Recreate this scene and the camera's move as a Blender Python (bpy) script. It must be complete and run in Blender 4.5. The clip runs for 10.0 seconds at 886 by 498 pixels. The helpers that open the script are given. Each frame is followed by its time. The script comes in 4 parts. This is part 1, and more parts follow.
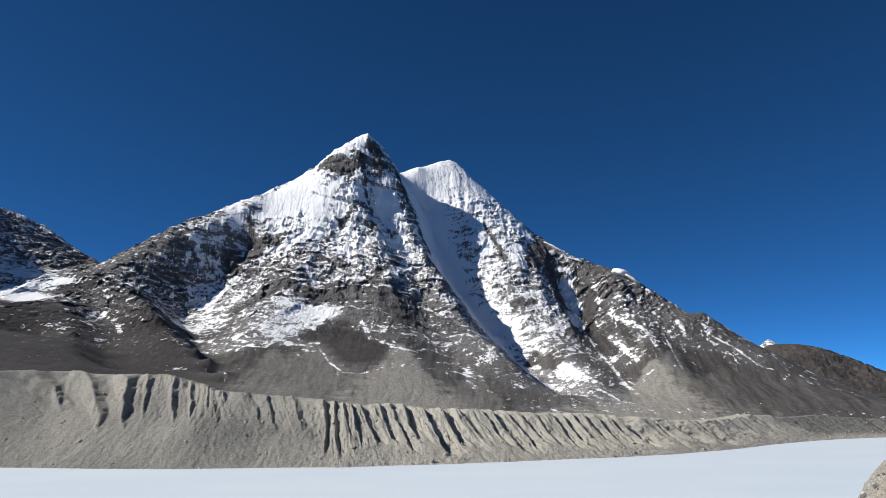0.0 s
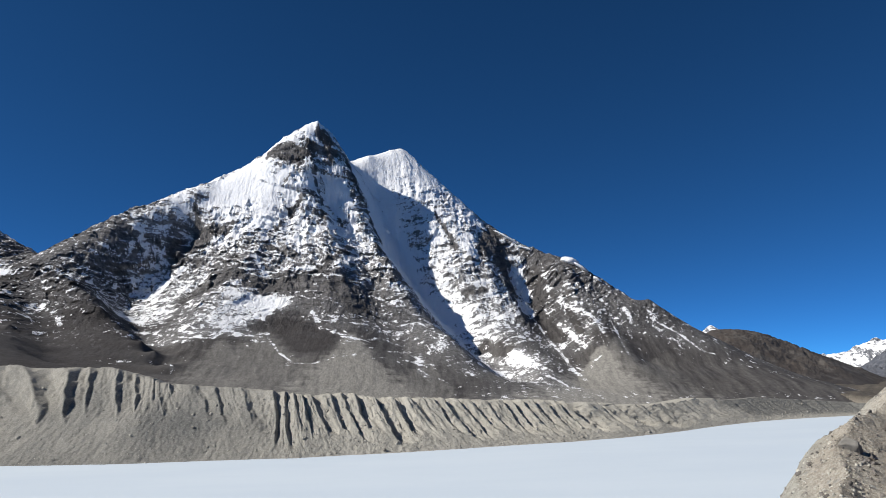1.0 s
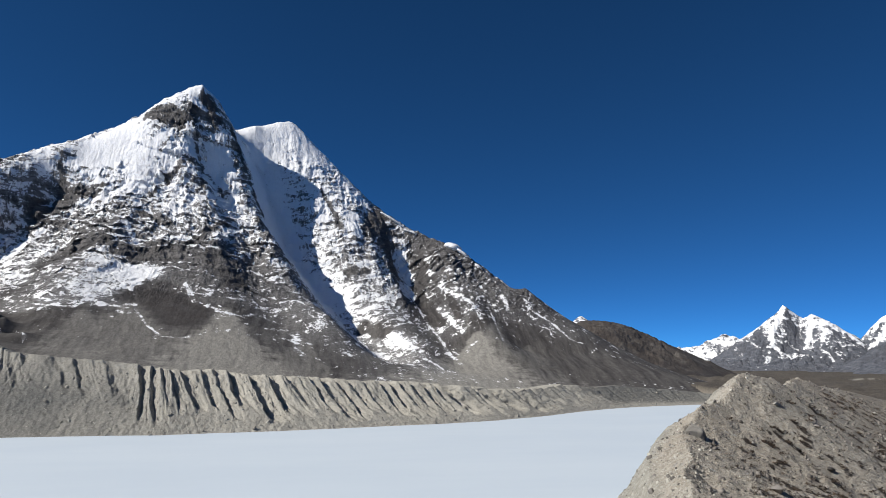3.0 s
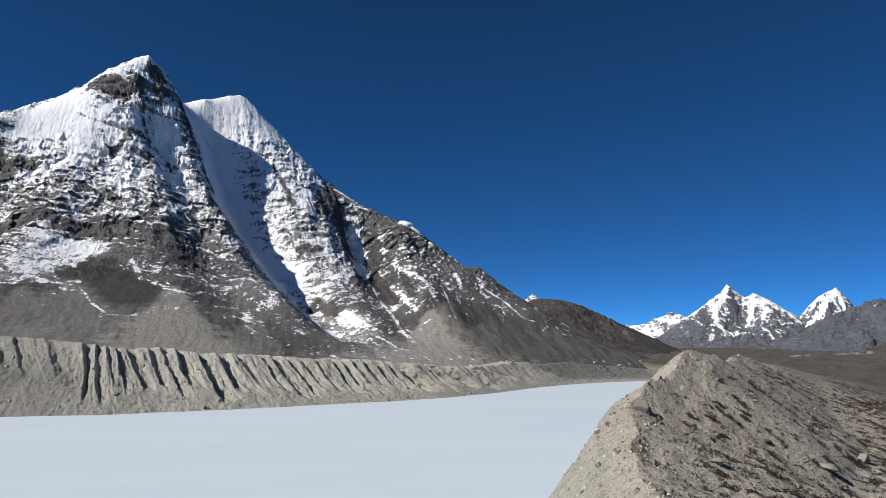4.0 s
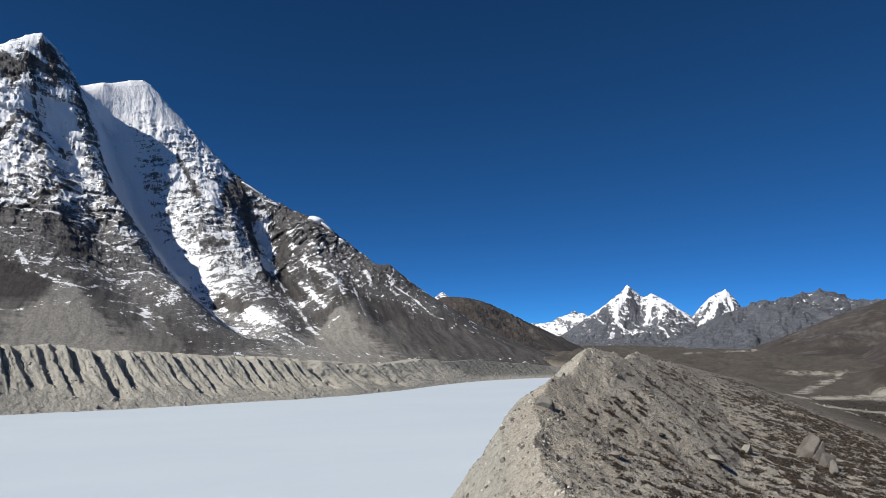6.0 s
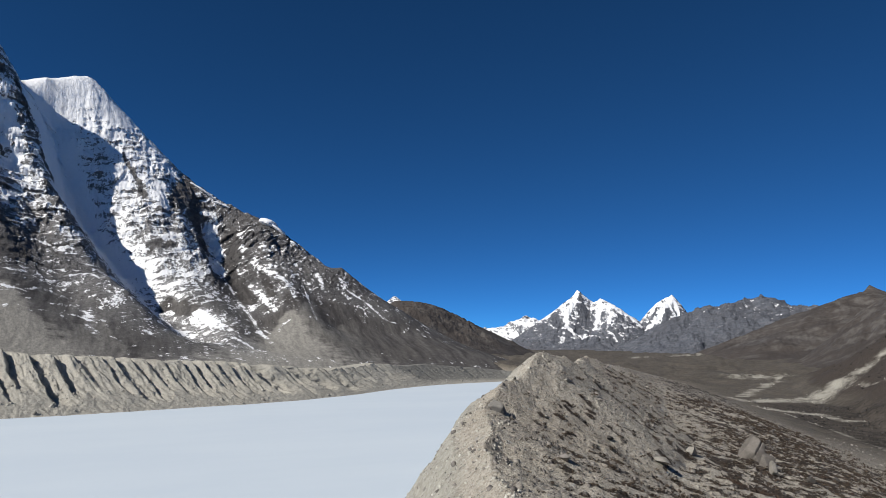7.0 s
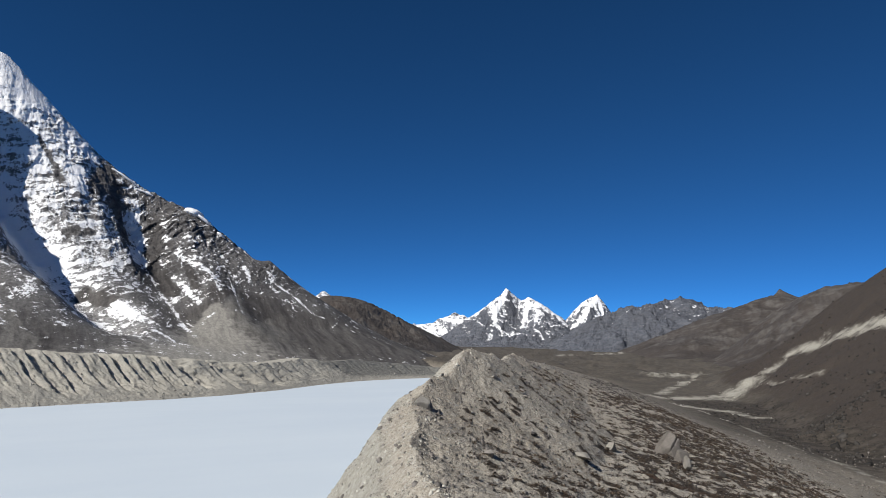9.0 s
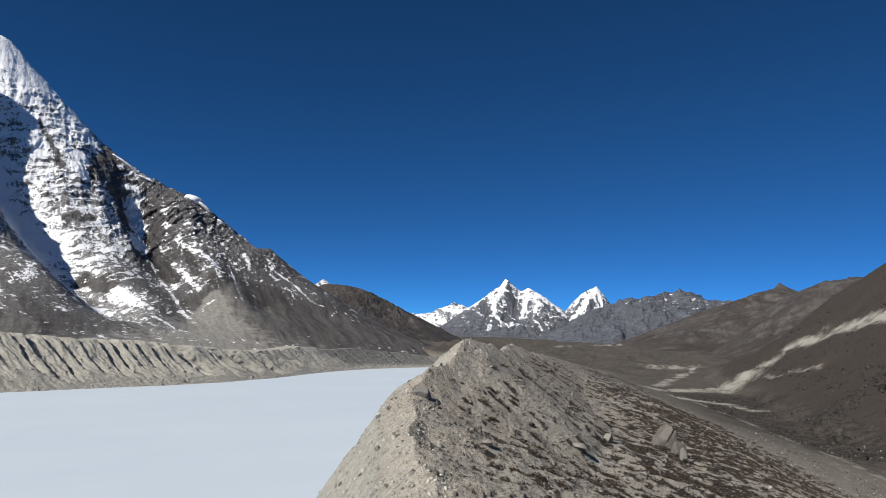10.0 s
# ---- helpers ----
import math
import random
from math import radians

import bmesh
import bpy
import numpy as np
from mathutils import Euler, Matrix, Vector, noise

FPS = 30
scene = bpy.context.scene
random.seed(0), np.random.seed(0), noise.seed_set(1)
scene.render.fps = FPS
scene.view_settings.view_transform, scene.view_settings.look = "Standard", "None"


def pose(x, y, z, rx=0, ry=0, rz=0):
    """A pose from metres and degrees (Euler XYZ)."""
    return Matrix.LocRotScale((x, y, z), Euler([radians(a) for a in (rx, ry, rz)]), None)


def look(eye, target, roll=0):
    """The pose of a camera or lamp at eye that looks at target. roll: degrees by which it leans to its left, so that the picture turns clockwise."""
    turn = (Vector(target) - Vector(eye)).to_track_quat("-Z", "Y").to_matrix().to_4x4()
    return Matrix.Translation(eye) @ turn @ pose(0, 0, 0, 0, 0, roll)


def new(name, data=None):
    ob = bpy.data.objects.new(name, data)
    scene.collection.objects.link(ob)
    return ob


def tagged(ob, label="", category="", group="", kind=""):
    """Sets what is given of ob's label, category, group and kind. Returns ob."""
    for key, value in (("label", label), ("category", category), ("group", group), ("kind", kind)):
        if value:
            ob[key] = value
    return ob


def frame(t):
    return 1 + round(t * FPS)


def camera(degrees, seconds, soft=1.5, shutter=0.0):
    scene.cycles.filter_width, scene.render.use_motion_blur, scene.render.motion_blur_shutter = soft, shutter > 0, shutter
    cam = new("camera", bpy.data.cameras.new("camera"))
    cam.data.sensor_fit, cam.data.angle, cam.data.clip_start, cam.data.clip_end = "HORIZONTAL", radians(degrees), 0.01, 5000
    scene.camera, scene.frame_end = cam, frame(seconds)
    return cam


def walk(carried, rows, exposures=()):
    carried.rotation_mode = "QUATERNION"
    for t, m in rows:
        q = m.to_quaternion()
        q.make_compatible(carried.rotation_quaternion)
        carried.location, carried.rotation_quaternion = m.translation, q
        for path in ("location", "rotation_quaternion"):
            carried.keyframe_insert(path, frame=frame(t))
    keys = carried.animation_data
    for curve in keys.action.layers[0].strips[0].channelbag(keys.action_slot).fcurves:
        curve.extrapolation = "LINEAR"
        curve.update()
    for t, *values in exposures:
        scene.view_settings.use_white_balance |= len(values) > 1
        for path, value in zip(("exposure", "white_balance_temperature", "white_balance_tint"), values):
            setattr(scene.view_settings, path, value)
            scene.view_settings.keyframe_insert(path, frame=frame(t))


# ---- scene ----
# A frozen lake between moraine walls under a high mountain. The lake's ice is z = 0; bearings are in degrees
# clockwise from +y, distances in metres from the foot of the viewer.
EYE = (0.0, 0.0, 56.0)
LENS = 64.19
cam = camera(LENS, 10.0, 0.8)
walk(cam, [
    (0.0, pose(*EYE, 101.50, 0.49, 0.10)),
    (0.5, pose(*EYE, 100.80, 0.89, -1.80)),
    (1.0, pose(*EYE, 100.54, 1.40, -3.76)),
    (1.5, pose(*EYE, 100.44, 1.41, -6.00)),
    (2.0, pose(*EYE, 100.32, 1.15, -8.19)),
    (2.5, pose(*EYE, 99.77, 0.60, -10.58)),
    (3.0, pose(*EYE, 99.00, -0.50, -13.56)),
    (3.2, pose(*EYE, 98.65, -0.78, -14.60)),
    (4.3, pose(*EYE, 96.96, 0.22, -18.04)),
    (4.5, pose(*EYE, 96.86, 0.75, -18.44)),
    (5.0, pose(*EYE, 97.02, 0.66, -20.23)),
    (5.5, pose(*EYE, 97.05, -0.08, -22.64)),
    (5.7, pose(*EYE, 97.03, -0.35, -23.46)),
    (6.8, pose(*EYE, 97.52, -0.70, -27.74)),
    (7.0, pose(*EYE, 97.50, -0.68, -28.49)),
    (7.5, pose(*EYE, 97.51, -0.79, -30.10)),
    (8.0, pose(*EYE, 97.75, -0.79, -31.80)),
    (8.5, pose(*EYE, 97.64, -1.24, -33.38)),
    (9.0, pose(*EYE, 97.30, -1.42, -34.21)),
    (9.5, pose(*EYE, 97.02, -1.76, -34.62)),
    (10.0, pose(*EYE, 96.48, -2.10, -34.28)),
], exposures=[(0.0, 0.10), (2.0, 0.06), (4.5, -0.06), (7.0, -0.04), (10.0, -0.03)])

# ---- light ----
SUN_BEARING, SUN_HEIGHT = -96.0, 38.5
world = bpy.data.worlds.new("sky")
scene.world = world
world.use_nodes = True
sky = world.node_tree.nodes.new("ShaderNodeTexSky")
sky.sky_type, sky.sun_disc = "NISHITA", False
sky.sun_elevation, sky.sun_rotation = radians(SUN_HEIGHT), radians(SUN_BEARING)
sky.altitude, sky.air_density, sky.dust_density, sky.ozone_density = 11000, 1.0, 0.0, 3.0
deep = world.node_tree.nodes.new("ShaderNodeMix")
deep.data_type, deep.blend_type = "RGBA", "MULTIPLY"
deep.inputs["Factor"].default_value, deep.inputs["B"].default_value = 1.0, (0.36, 1.03, 1.41, 1.0)
world.node_tree.links.new(sky.outputs[0], deep.inputs["A"])
world.node_tree.links.new(deep.outputs["Result"], world.node_tree.nodes["Background"].inputs[0])
world.node_tree.nodes["Background"].inputs[1].default_value = 0.077
sun = new("sun", bpy.data.lights.new("sun", "SUN"))
sun.data.energy, sun.data.angle, sun.data.color = 5.0, radians(0.53), (1.0, 0.965, 0.91)
sb, se = radians(SUN_BEARING), radians(SUN_HEIGHT)
sun.matrix_world = look((math.sin(sb) * math.cos(se) * 900, math.cos(sb) * math.cos(se) * 900, math.sin(se) * 900), (0, 0, 0))

# ---- terrain arithmetic ----
_rng = np.random.RandomState(11)
_perm = np.concatenate([_rng.permutation(256)] * 3).astype(np.int32)
_grad = _rng.normal(size=(256, 3)).astype(np.float32)
_grad /= np.linalg.norm(_grad, axis=1)[:, None]


def perlin(x, y, z):
    """Gradient noise, about -0.6 to 0.6."""
    x, y, z = (np.asarray(a, np.float32) for a in np.broadcast_arrays(x, y, z))
    fx, fy, fz = np.floor(x), np.floor(y), np.floor(z)
    i, j, k = (a.astype(np.int32) & 255 for a in (fx, fy, fz))
    x, y, z = x - fx, y - fy, z - fz
    u, v, w = (a * a * a * (a * (a * 6 - 15) + 10) for a in (x, y, z))

    def corner(a, b, c):
        g = _grad[_perm[_perm[_perm[i + a] + j + b] + k + c]]
        return g[..., 0] * (x - a) + g[..., 1] * (y - b) + g[..., 2] * (z - c)

    def mix(a, b, f):
        return a + (b - a) * f
    lo = mix(mix(corner(0, 0, 0), corner(1, 0, 0), u), mix(corner(0, 1, 0), corner(1, 1, 0), u), v)
    hi = mix(mix(corner(0, 0, 1), corner(1, 0, 1), u), mix(corner(0, 1, 1), corner(1, 1, 1), u), v)
    return mix(lo, hi, w)


def fbm(x, y, z, octaves, gain=0.5):
    total, amp, f = 0, 1.0, 1.0
    for o in range(octaves):
        total = total + amp * perlin(x * f + 17.3 * o, y * f, z * f)
        amp, f = amp * gain, f * 2.03
    return total


def ridged(x, y, z, octaves, gain=0.5):
    """Sharp crests near 1, rounded hollows near 0."""
    total, amp, f, norm = 0, 1.0, 1.0, 0
    for o in range(octaves):
        total = total + amp * (1 - np.minimum(1, 2.2 * np.abs(perlin(x * f + 9.1 * o, y * f, z * f + 3.7 * o))))
        norm += amp
        amp, f = amp * gain, f * 2.1
    return total / norm


def ramp(a, b, v):
    t = np.clip((v - a) / (b - a), 0, 1)
    return t * t * (3 - 2 * t)


def spot(bearing, distance, height=0.0):
    b = radians(bearing)
    return (distance * math.sin(b), distance * math.cos(b), height)


def to_lines(px, py, line):
    """Distance to a polyline of (x, y, ...) points, and the place along it (0 to n - 1), signed positive on its right."""
    best, along, side = np.full(px.shape, 1e9), np.zeros(px.shape), np.ones(px.shape)
    for n, (a, b) in enumerate(zip(line, line[1:])):
        ex, ey = b[0] - a[0], b[1] - a[1]
        t = np.clip(((px - a[0]) * ex + (py - a[1]) * ey) / (ex * ex + ey * ey), 0, 1)
        dx, dy = px - a[0] - t * ex, py - a[1] - t * ey
        dist = np.hypot(dx, dy)
        near = dist < best
        best = np.where(near, dist, best)
        along = np.where(near, n + t, along)
        side = np.where(near, np.sign(ey * dx - ex * dy), side)
    return best, along, side


def facets(u, v, seed):
    """Broken slabs: tilted planes, each over one irregular cell, about -0.7 to 0.7."""
    rng = np.random.RandomState(seed)
    jx, jy, tx, ty, base = (rng.uniform(-1, 1, 4096).astype(np.float32) for _ in range(5))
    u, v = np.asarray(u, np.float32), np.asarray(v, np.float32)
    cu, cv = np.floor(u), np.floor(v)
    best, out = np.full(u.shape, 1e9, np.float32), np.zeros(u.shape, np.float32)
    for a in (-1, 0, 1):
        for b in (-1, 0, 1):
            k = ((cu + a).astype(np.int64) * 73856093 ^ (cv + b).astype(np.int64) * 19349663) & 4095
            du, dv = u - (cu + a + 0.5 + 0.45 * jx[k]), v - (cv + b + 0.5 + 0.45 * jy[k])
            d = du * du + dv * dv
            near = d < best
            best = np.where(near, d, best)
            out = np.where(near, 0.8 * (tx[k] * du + ty[k] * dv) + 0.25 * base[k], out)
    return out


class Relief:
    """A height over the plan that passes through ridge and hollow lines, given as (bearing, distance, height)."""

    def __init__(self, lines, step=70.0, ease=6.0):
        pts = []
        for line in lines:
            p = [np.array(spot(*q)) for q in line]
            pts.append(p[0])
            for a, b in zip(p, p[1:]):
                n = max(1, int(np.hypot(*(b - a)[:2]) / step))
                pts += [a + (b - a) * (k + 1) / n for k in range(n)]
        pts = np.array(pts)
        keep = [0]
        for k in range(1, len(pts)):
            if np.hypot(pts[keep, 0] - pts[k, 0], pts[keep, 1] - pts[k, 1]).min() > step * 0.3:
                keep.append(k)
        self.p = pts[keep]
        n = len(self.p)
        m = np.zeros((n + 3, n + 3))
        m[:n, :n] = np.hypot(self.p[:, None, 0] - self.p[None, :, 0], self.p[:, None, 1] - self.p[None, :, 1])
        m[:n, :n] -= np.eye(n) * ease
        m[:n, n:] = np.column_stack([np.ones(n), self.p[:, :2] / 1000])
        m[n:, :n] = m[:n, n:].T
        self.w = np.linalg.solve(m, np.concatenate([self.p[:, 2], np.zeros(3)]))

    def __call__(self, x, y):
        shape, n = x.shape, len(self.p)
        x, y, out = x.ravel(), y.ravel(), []
        for k in range(0, len(x), 40000):
            a, b = x[k:k + 40000], y[k:k + 40000]
            r = np.sqrt((a[:, None] - self.p[None, :, 0]) ** 2 + (b[:, None] - self.p[None, :, 1]) ** 2)
            out.append(r @ self.w[:n] + self.w[n] + (a * self.w[n + 1] + b * self.w[n + 2]) / 1000)
        return np.concatenate(out).reshape(shape)


def fan(bearings, distances):
    b, r = np.meshgrid(np.radians(bearings), distances, indexing="ij")
    return r * np.sin(b), r * np.cos(b)


def steep(x, y, z):
    """Upward part of the surface normal on a grid."""
    p = np.stack([x, y, z], -1)
    n = np.cross(np.gradient(p, axis=0), np.gradient(p, axis=1))
    return np.abs(n[..., 2]) / (np.linalg.norm(n, axis=-1) + 1e-9)


def hollows(z, n):
    """How far each point lies below the mean of its neighbours, n steps round."""
    out = z
    for axis in (0, 1):
        pad = [(n + 1, n) if a == axis else (0, 0) for a in (0, 1)]
        c = np.cumsum(np.pad(out, pad, "edge"), axis=axis)
        k = z.shape[axis]
        out = (np.take(c, range(2 * n + 1, 2 * n + 1 + k), axis) - np.take(c, range(0, k), axis)) / (2 * n + 1)
    return out - z


def sheet(name, x, y, z, material, parent=None, masks=None, around=False, smooth=True):
    """One mesh from a grid of points, with named masks as attributes."""
    a, b = x.shape
    idx = np.arange(a * b).reshape(a, b)
    if around:
        idx = np.concatenate([idx, idx[:1]])
    quads = np.stack([idx[:-1, :-1], idx[:-1, 1:], idx[1:, 1:], idx[1:, :-1]], -1).reshape(-1, 4)
    p, q = np.stack([x, y, z], -1).reshape(-1, 3), quads[len(quads) // 2]
    if np.cross(p[q[1]] - p[q[0]], p[q[2]] - p[q[1]])[2] < 0:
        quads = quads[:, ::-1]
    me = bpy.data.meshes.new(name)
    me.vertices.add(a * b)
    me.vertices.foreach_set("co", p.astype(np.float32).ravel())
    me.loops.add(quads.size)
    me.loops.foreach_set("vertex_index", quads.astype(np.int32).ravel())
    me.polygons.add(len(quads))
    me.polygons.foreach_set("loop_start", np.arange(0, quads.size, 4, dtype=np.int32))
    for key, value in (masks or {}).items():
        me.attributes.new(key, "FLOAT", "POINT").data.foreach_set("value", np.asarray(value, np.float32).ravel())
    me.update(calc_edges=True)
    if smooth:
        me.shade_smooth()
    me.materials.append(material)
    ob = new(name, me)
    ob.parent = parent
    return ob


def in_parts(name, bearings, x, y, z, material, masks, parts):
    """A mountain as one thing whose summits and shoulders are meshes of their own; parts are (name, bearing up to which it reaches)."""
    whole, start = new(name), 0
    for part_name, limit in parts:
        stop = min(len(bearings), int(np.searchsorted(bearings, limit)) + 1)
        cols = slice(start, stop)
        sheet(part_name, x[cols], y[cols], z[cols], material, whole, {k: v[cols] for k, v in masks.items()}, smooth=False)
        start = stop - 1
    return whole


# ---- materials ----
class Nodes:
    """Small shorthand for building a node material."""

    def __init__(self, name):
        self.material = bpy.data.materials.new(name)
        self.material.use_nodes = True
        self.tree = self.material.node_tree
        self.bsdf = self.tree.nodes["Principled BSDF"]
        self.bsdf.inputs["Specular IOR Level"].default_value = 0.25
        self.coord = self.node("ShaderNodeTexCoord").outputs["Object"]

    def node(self, kind, **values):
        n = self.tree.nodes.new(kind)
        for key, value in values.items():
            self.put(n.inputs[key], value)
        return n

    def put(self, socket, value):
        if isinstance(value, bpy.types.NodeSocket):
            self.tree.links.new(value, socket)
        else:
            socket.default_value = value

    def mask(self, name):
        n = self.tree.nodes.new("ShaderNodeAttribute")
        n.attribute_name = name
        return n.outputs["Fac"]

    def noise(self, scale, detail=6.0, stretch=(1, 1, 1), rough=0.6, at=None):
        m = self.tree.nodes.new("ShaderNodeMapping")
        m.inputs["Scale"].default_value = stretch
        self.tree.links.new(at or self.coord, m.inputs["Vector"])
        n = self.node("ShaderNodeTexNoise", Vector=m.outputs[0], Scale=scale, Detail=detail, Roughness=rough)
        return n.outputs["Fac"]

    def cells(self, scale, stretch=(1, 1, 1)):
        m = self.tree.nodes.new("ShaderNodeMapping")
        m.inputs["Scale"].default_value = stretch
        self.tree.links.new(self.coord, m.inputs["Vector"])
        return self.node("ShaderNodeTexVoronoi", Vector=m.outputs[0], Scale=scale)

    def sum(self, a, b, kind="ADD"):
        n = self.tree.nodes.new("ShaderNodeMath")
        n.operation = kind
        self.put(n.inputs[0], a)
        self.put(n.inputs[1], b)
        return n.outputs[0]

    def between(self, value, low, high, a=0.0, b=1.0):
        n = self.node("ShaderNodeMapRange", Value=value)
        n.interpolation_type = "SMOOTHSTEP"
        for k, v in ((1, low), (2, high), (3, a), (4, b)):
            n.inputs[k].default_value = v
        return n.outputs[0]

    def mix(self, factor, a, b, kind="MIX"):
        n = self.tree.nodes.new("ShaderNodeMix")
        n.data_type, n.blend_type = "RGBA", kind
        self.put(n.inputs["Factor"], factor)
        self.put(n.inputs["A"], a)
        self.put(n.inputs["B"], b)
        return n.outputs["Result"]

    def finish(self, colour, rough=0.9, height=None, strength=0.5, distance=1.0):
        self.put(self.bsdf.inputs["Base Color"], colour)
        self.put(self.bsdf.inputs["Roughness"], rough)
        if height is not None:
            bump = self.node("ShaderNodeBump", Strength=strength, Distance=distance, Height=height)
            self.tree.links.new(bump.outputs[0], self.bsdf.inputs["Normal"])
        return self.material


def rgb(r, g, b):
    return (r, g, b, 1.0)


def mountain_material(name, dark, light, brown, scale=1.0):
    """Banded rock, scree and snow; the masks snow and scree say how much of each lies, bed is the height across the rock's layers."""
    n = Nodes(name)
    place = n.node("ShaderNodeSeparateXYZ", Vector=n.coord)
    beds = n.node("ShaderNodeCombineXYZ", X=place.outputs[0], Y=place.outputs[1], Z=n.mask("bed")).outputs[0]
    grain = n.noise(0.035 / scale, 8, (1, 1, 2.2), 0.7)
    fine = n.noise(0.11 / scale, 6, (1, 1, 1.6), 0.7)
    crumb = n.noise(0.3 / scale, 5, (1, 1, 1.3), 0.75)
    broad = n.noise(0.006 / scale, 6, (1, 1, 1.5), 0.65)
    # thin ledges along the layers, ribs and chutes down the face
    ledge = n.noise(0.021 / scale, 9, (0.4, 0.4, 1.7), 0.66, beds)
    sill = n.noise(0.045 / scale, 7, (0.3, 0.3, 1.9), 0.68, beds)
    chute = n.noise(0.03 / scale, 8, (1.5, 0.7, 0.55), 0.66)
    rock = n.mix(n.between(grain, 0.35, 0.65), dark, light)
    rock = n.mix(n.mask("brown"), rock, n.mix(n.between(grain, 0.38, 0.66), brown, n.mix(0.1, brown, light)))
    rock = n.mix(n.between(broad, 0.42, 0.62, 0, 0.5), rock, n.mix(0.4, dark, brown))
    rock = n.mix(n.between(sill, 0.46, 0.6, 0, 0.55), rock, dark)
    paler = n.sum(1.0, n.sum(n.mask("brown"), 0.75, "MULTIPLY"), "SUBTRACT")
    rock = n.mix(n.sum(n.between(fine, 0.35, 0.7, 0.0, 0.45), paler, "MULTIPLY"), rock, n.mix(0.55, rock, light))
    rock = n.mix(n.sum(n.between(crumb, 0.42, 0.68, 0.0, 0.4), paler, "MULTIPLY"), rock, light)
    rock = n.mix(n.between(crumb, 0.42, 0.28, 0.0, 0.6), rock, n.mix(0.7, rock, rgb(0.012, 0.011, 0.011)))
    gravel = n.mix(n.between(fine, 0.3, 0.7), rgb(0.21, 0.2, 0.178), rgb(0.42, 0.4, 0.355))
    ground = n.mix(n.mask("scree"), rock, gravel)
    run = n.noise(0.075 / scale, 8, (1, 0.13, 0.4), 0.68)
    clast = n.noise(0.32 / scale, 5, (1, 0.2, 0.6), 0.75)
    rubble = n.mix(n.between(n.sum(run, n.sum(clast, 0.9, "MULTIPLY")), 0.8, 1.12), n.mix(0.35, brown, dark), n.mix(n.mask("brown"), n.mix(0.3, dark, light), n.mix(0.12, dark, light)))
    ground = n.mix(n.sum(n.mask("talus"), n.sum(0.8, n.sum(n.mask("brown"), 0.45, "MULTIPLY"), "SUBTRACT"), "MULTIPLY"), ground, n.mix(n.mask("scree"), rubble, n.mix(n.between(clast, 0.35, 0.62), n.mix(0.4, rgb(0.24, 0.23, 0.205), dark), rgb(0.31, 0.295, 0.262))))

    def veins(noise, gain):
        """Narrow crooked lines at 0, wide islands above."""
        return n.sum(n.sum(n.sum(noise, -0.5), 0.0, "ABSOLUTE"), gain, "MULTIPLY")
    # rock shows in narrow crooked lines where snow is thick, snow in narrow lines where it is thin
    jag = n.sum(n.sum(veins(ledge, 3.4), veins(chute, 3.0)), -0.5)
    jag = n.sum(jag, n.sum(veins(sill, 2.6), -0.22), "SUBTRACT")
    jag = n.sum(jag, n.sum(n.sum(crumb, -0.5), 0.95, "MULTIPLY"))
    jag = n.sum(jag, n.sum(n.sum(fine, -0.5), 0.6, "MULTIPLY"))
    amount = n.mask("snow")
    loose_part = n.between(n.sum(n.sum(amount, -0.5), 0.0, "ABSOLUTE"), 0.35, 0.6, 1.0, 0.2)
    snow = n.between(n.sum(amount, n.sum(jag, loose_part, "MULTIPLY")), 0.45, 0.55)
    dusting = n.sum(n.between(amount, 0.1, 0.75, 0.0, 0.3), n.between(n.sum(crumb, fine), 0.75, 1.15), "MULTIPLY")
    white = n.mix(n.between(fine, 0.3, 0.7), rgb(0.9, 0.91, 0.925), rgb(0.95, 0.95, 0.95))
    colour = n.mix(snow, n.mix(dusting, ground, white), white)
    flute = n.noise(0.13 / scale, 4, (1, 0.3, 0.1), 0.6)
    relief = n.sum(n.sum(n.sum(grain, fine), n.sum(flute, 0.9, "MULTIPLY")), n.sum(n.sum(veins(ledge, 2.0), veins(chute, 1.6)), n.sum(crumb, 0.3, "MULTIPLY")))
    return n.finish(colour, 0.9, relief, n.between(n.sum(n.sum(snow, n.mask("scree"), "MAXIMUM"), n.sum(n.mask("talus"), 1.5, "MULTIPLY"), "MAXIMUM"), 0.0, 1.5, 0.85, 0.2), 9.0 * scale)


def snow_material():
    n = Nodes("old_snow")
    fine = n.noise(0.15, 5)
    return n.finish(n.mix(n.between(fine, 0.3, 0.7), rgb(0.9, 0.91, 0.925), rgb(0.95, 0.95, 0.95)), 0.85, fine, 0.3, 2.0)


def gravel_material(name, base, pale, dark, scale=1.0, bump=0.6):
    n = Nodes(name)
    broad, mid = n.noise(0.012 / scale, 5), n.noise(0.09 / scale, 5)
    grit = n.noise(0.5 / scale, 8, rough=0.8)
    stones = n.cells(0.7 / scale)
    colour = n.mix(n.between(broad, 0.35, 0.65), base, n.mix(0.55, base, pale))
    colour = n.mix(n.between(mid, 0.40, 0.66, 0, 0.45), colour, n.mix(0.5, base, dark))
    colour = n.mix(n.between(grit, 0.35, 0.7, 0, 0.7), n.mix(0.4, colour, dark), pale)
    colour = n.mix(n.between(stones.outputs["Color"], 0.92, 0.99, 0, 0.6), colour, pale)
    colour = n.mix(n.mask("grey"), colour, n.mix(n.between(grit, 0.35, 0.7), rgb(0.11, 0.109, 0.10), rgb(0.245, 0.241, 0.222)))
    return n.finish(colour, 0.95, grit, bump, 1.2 * scale)


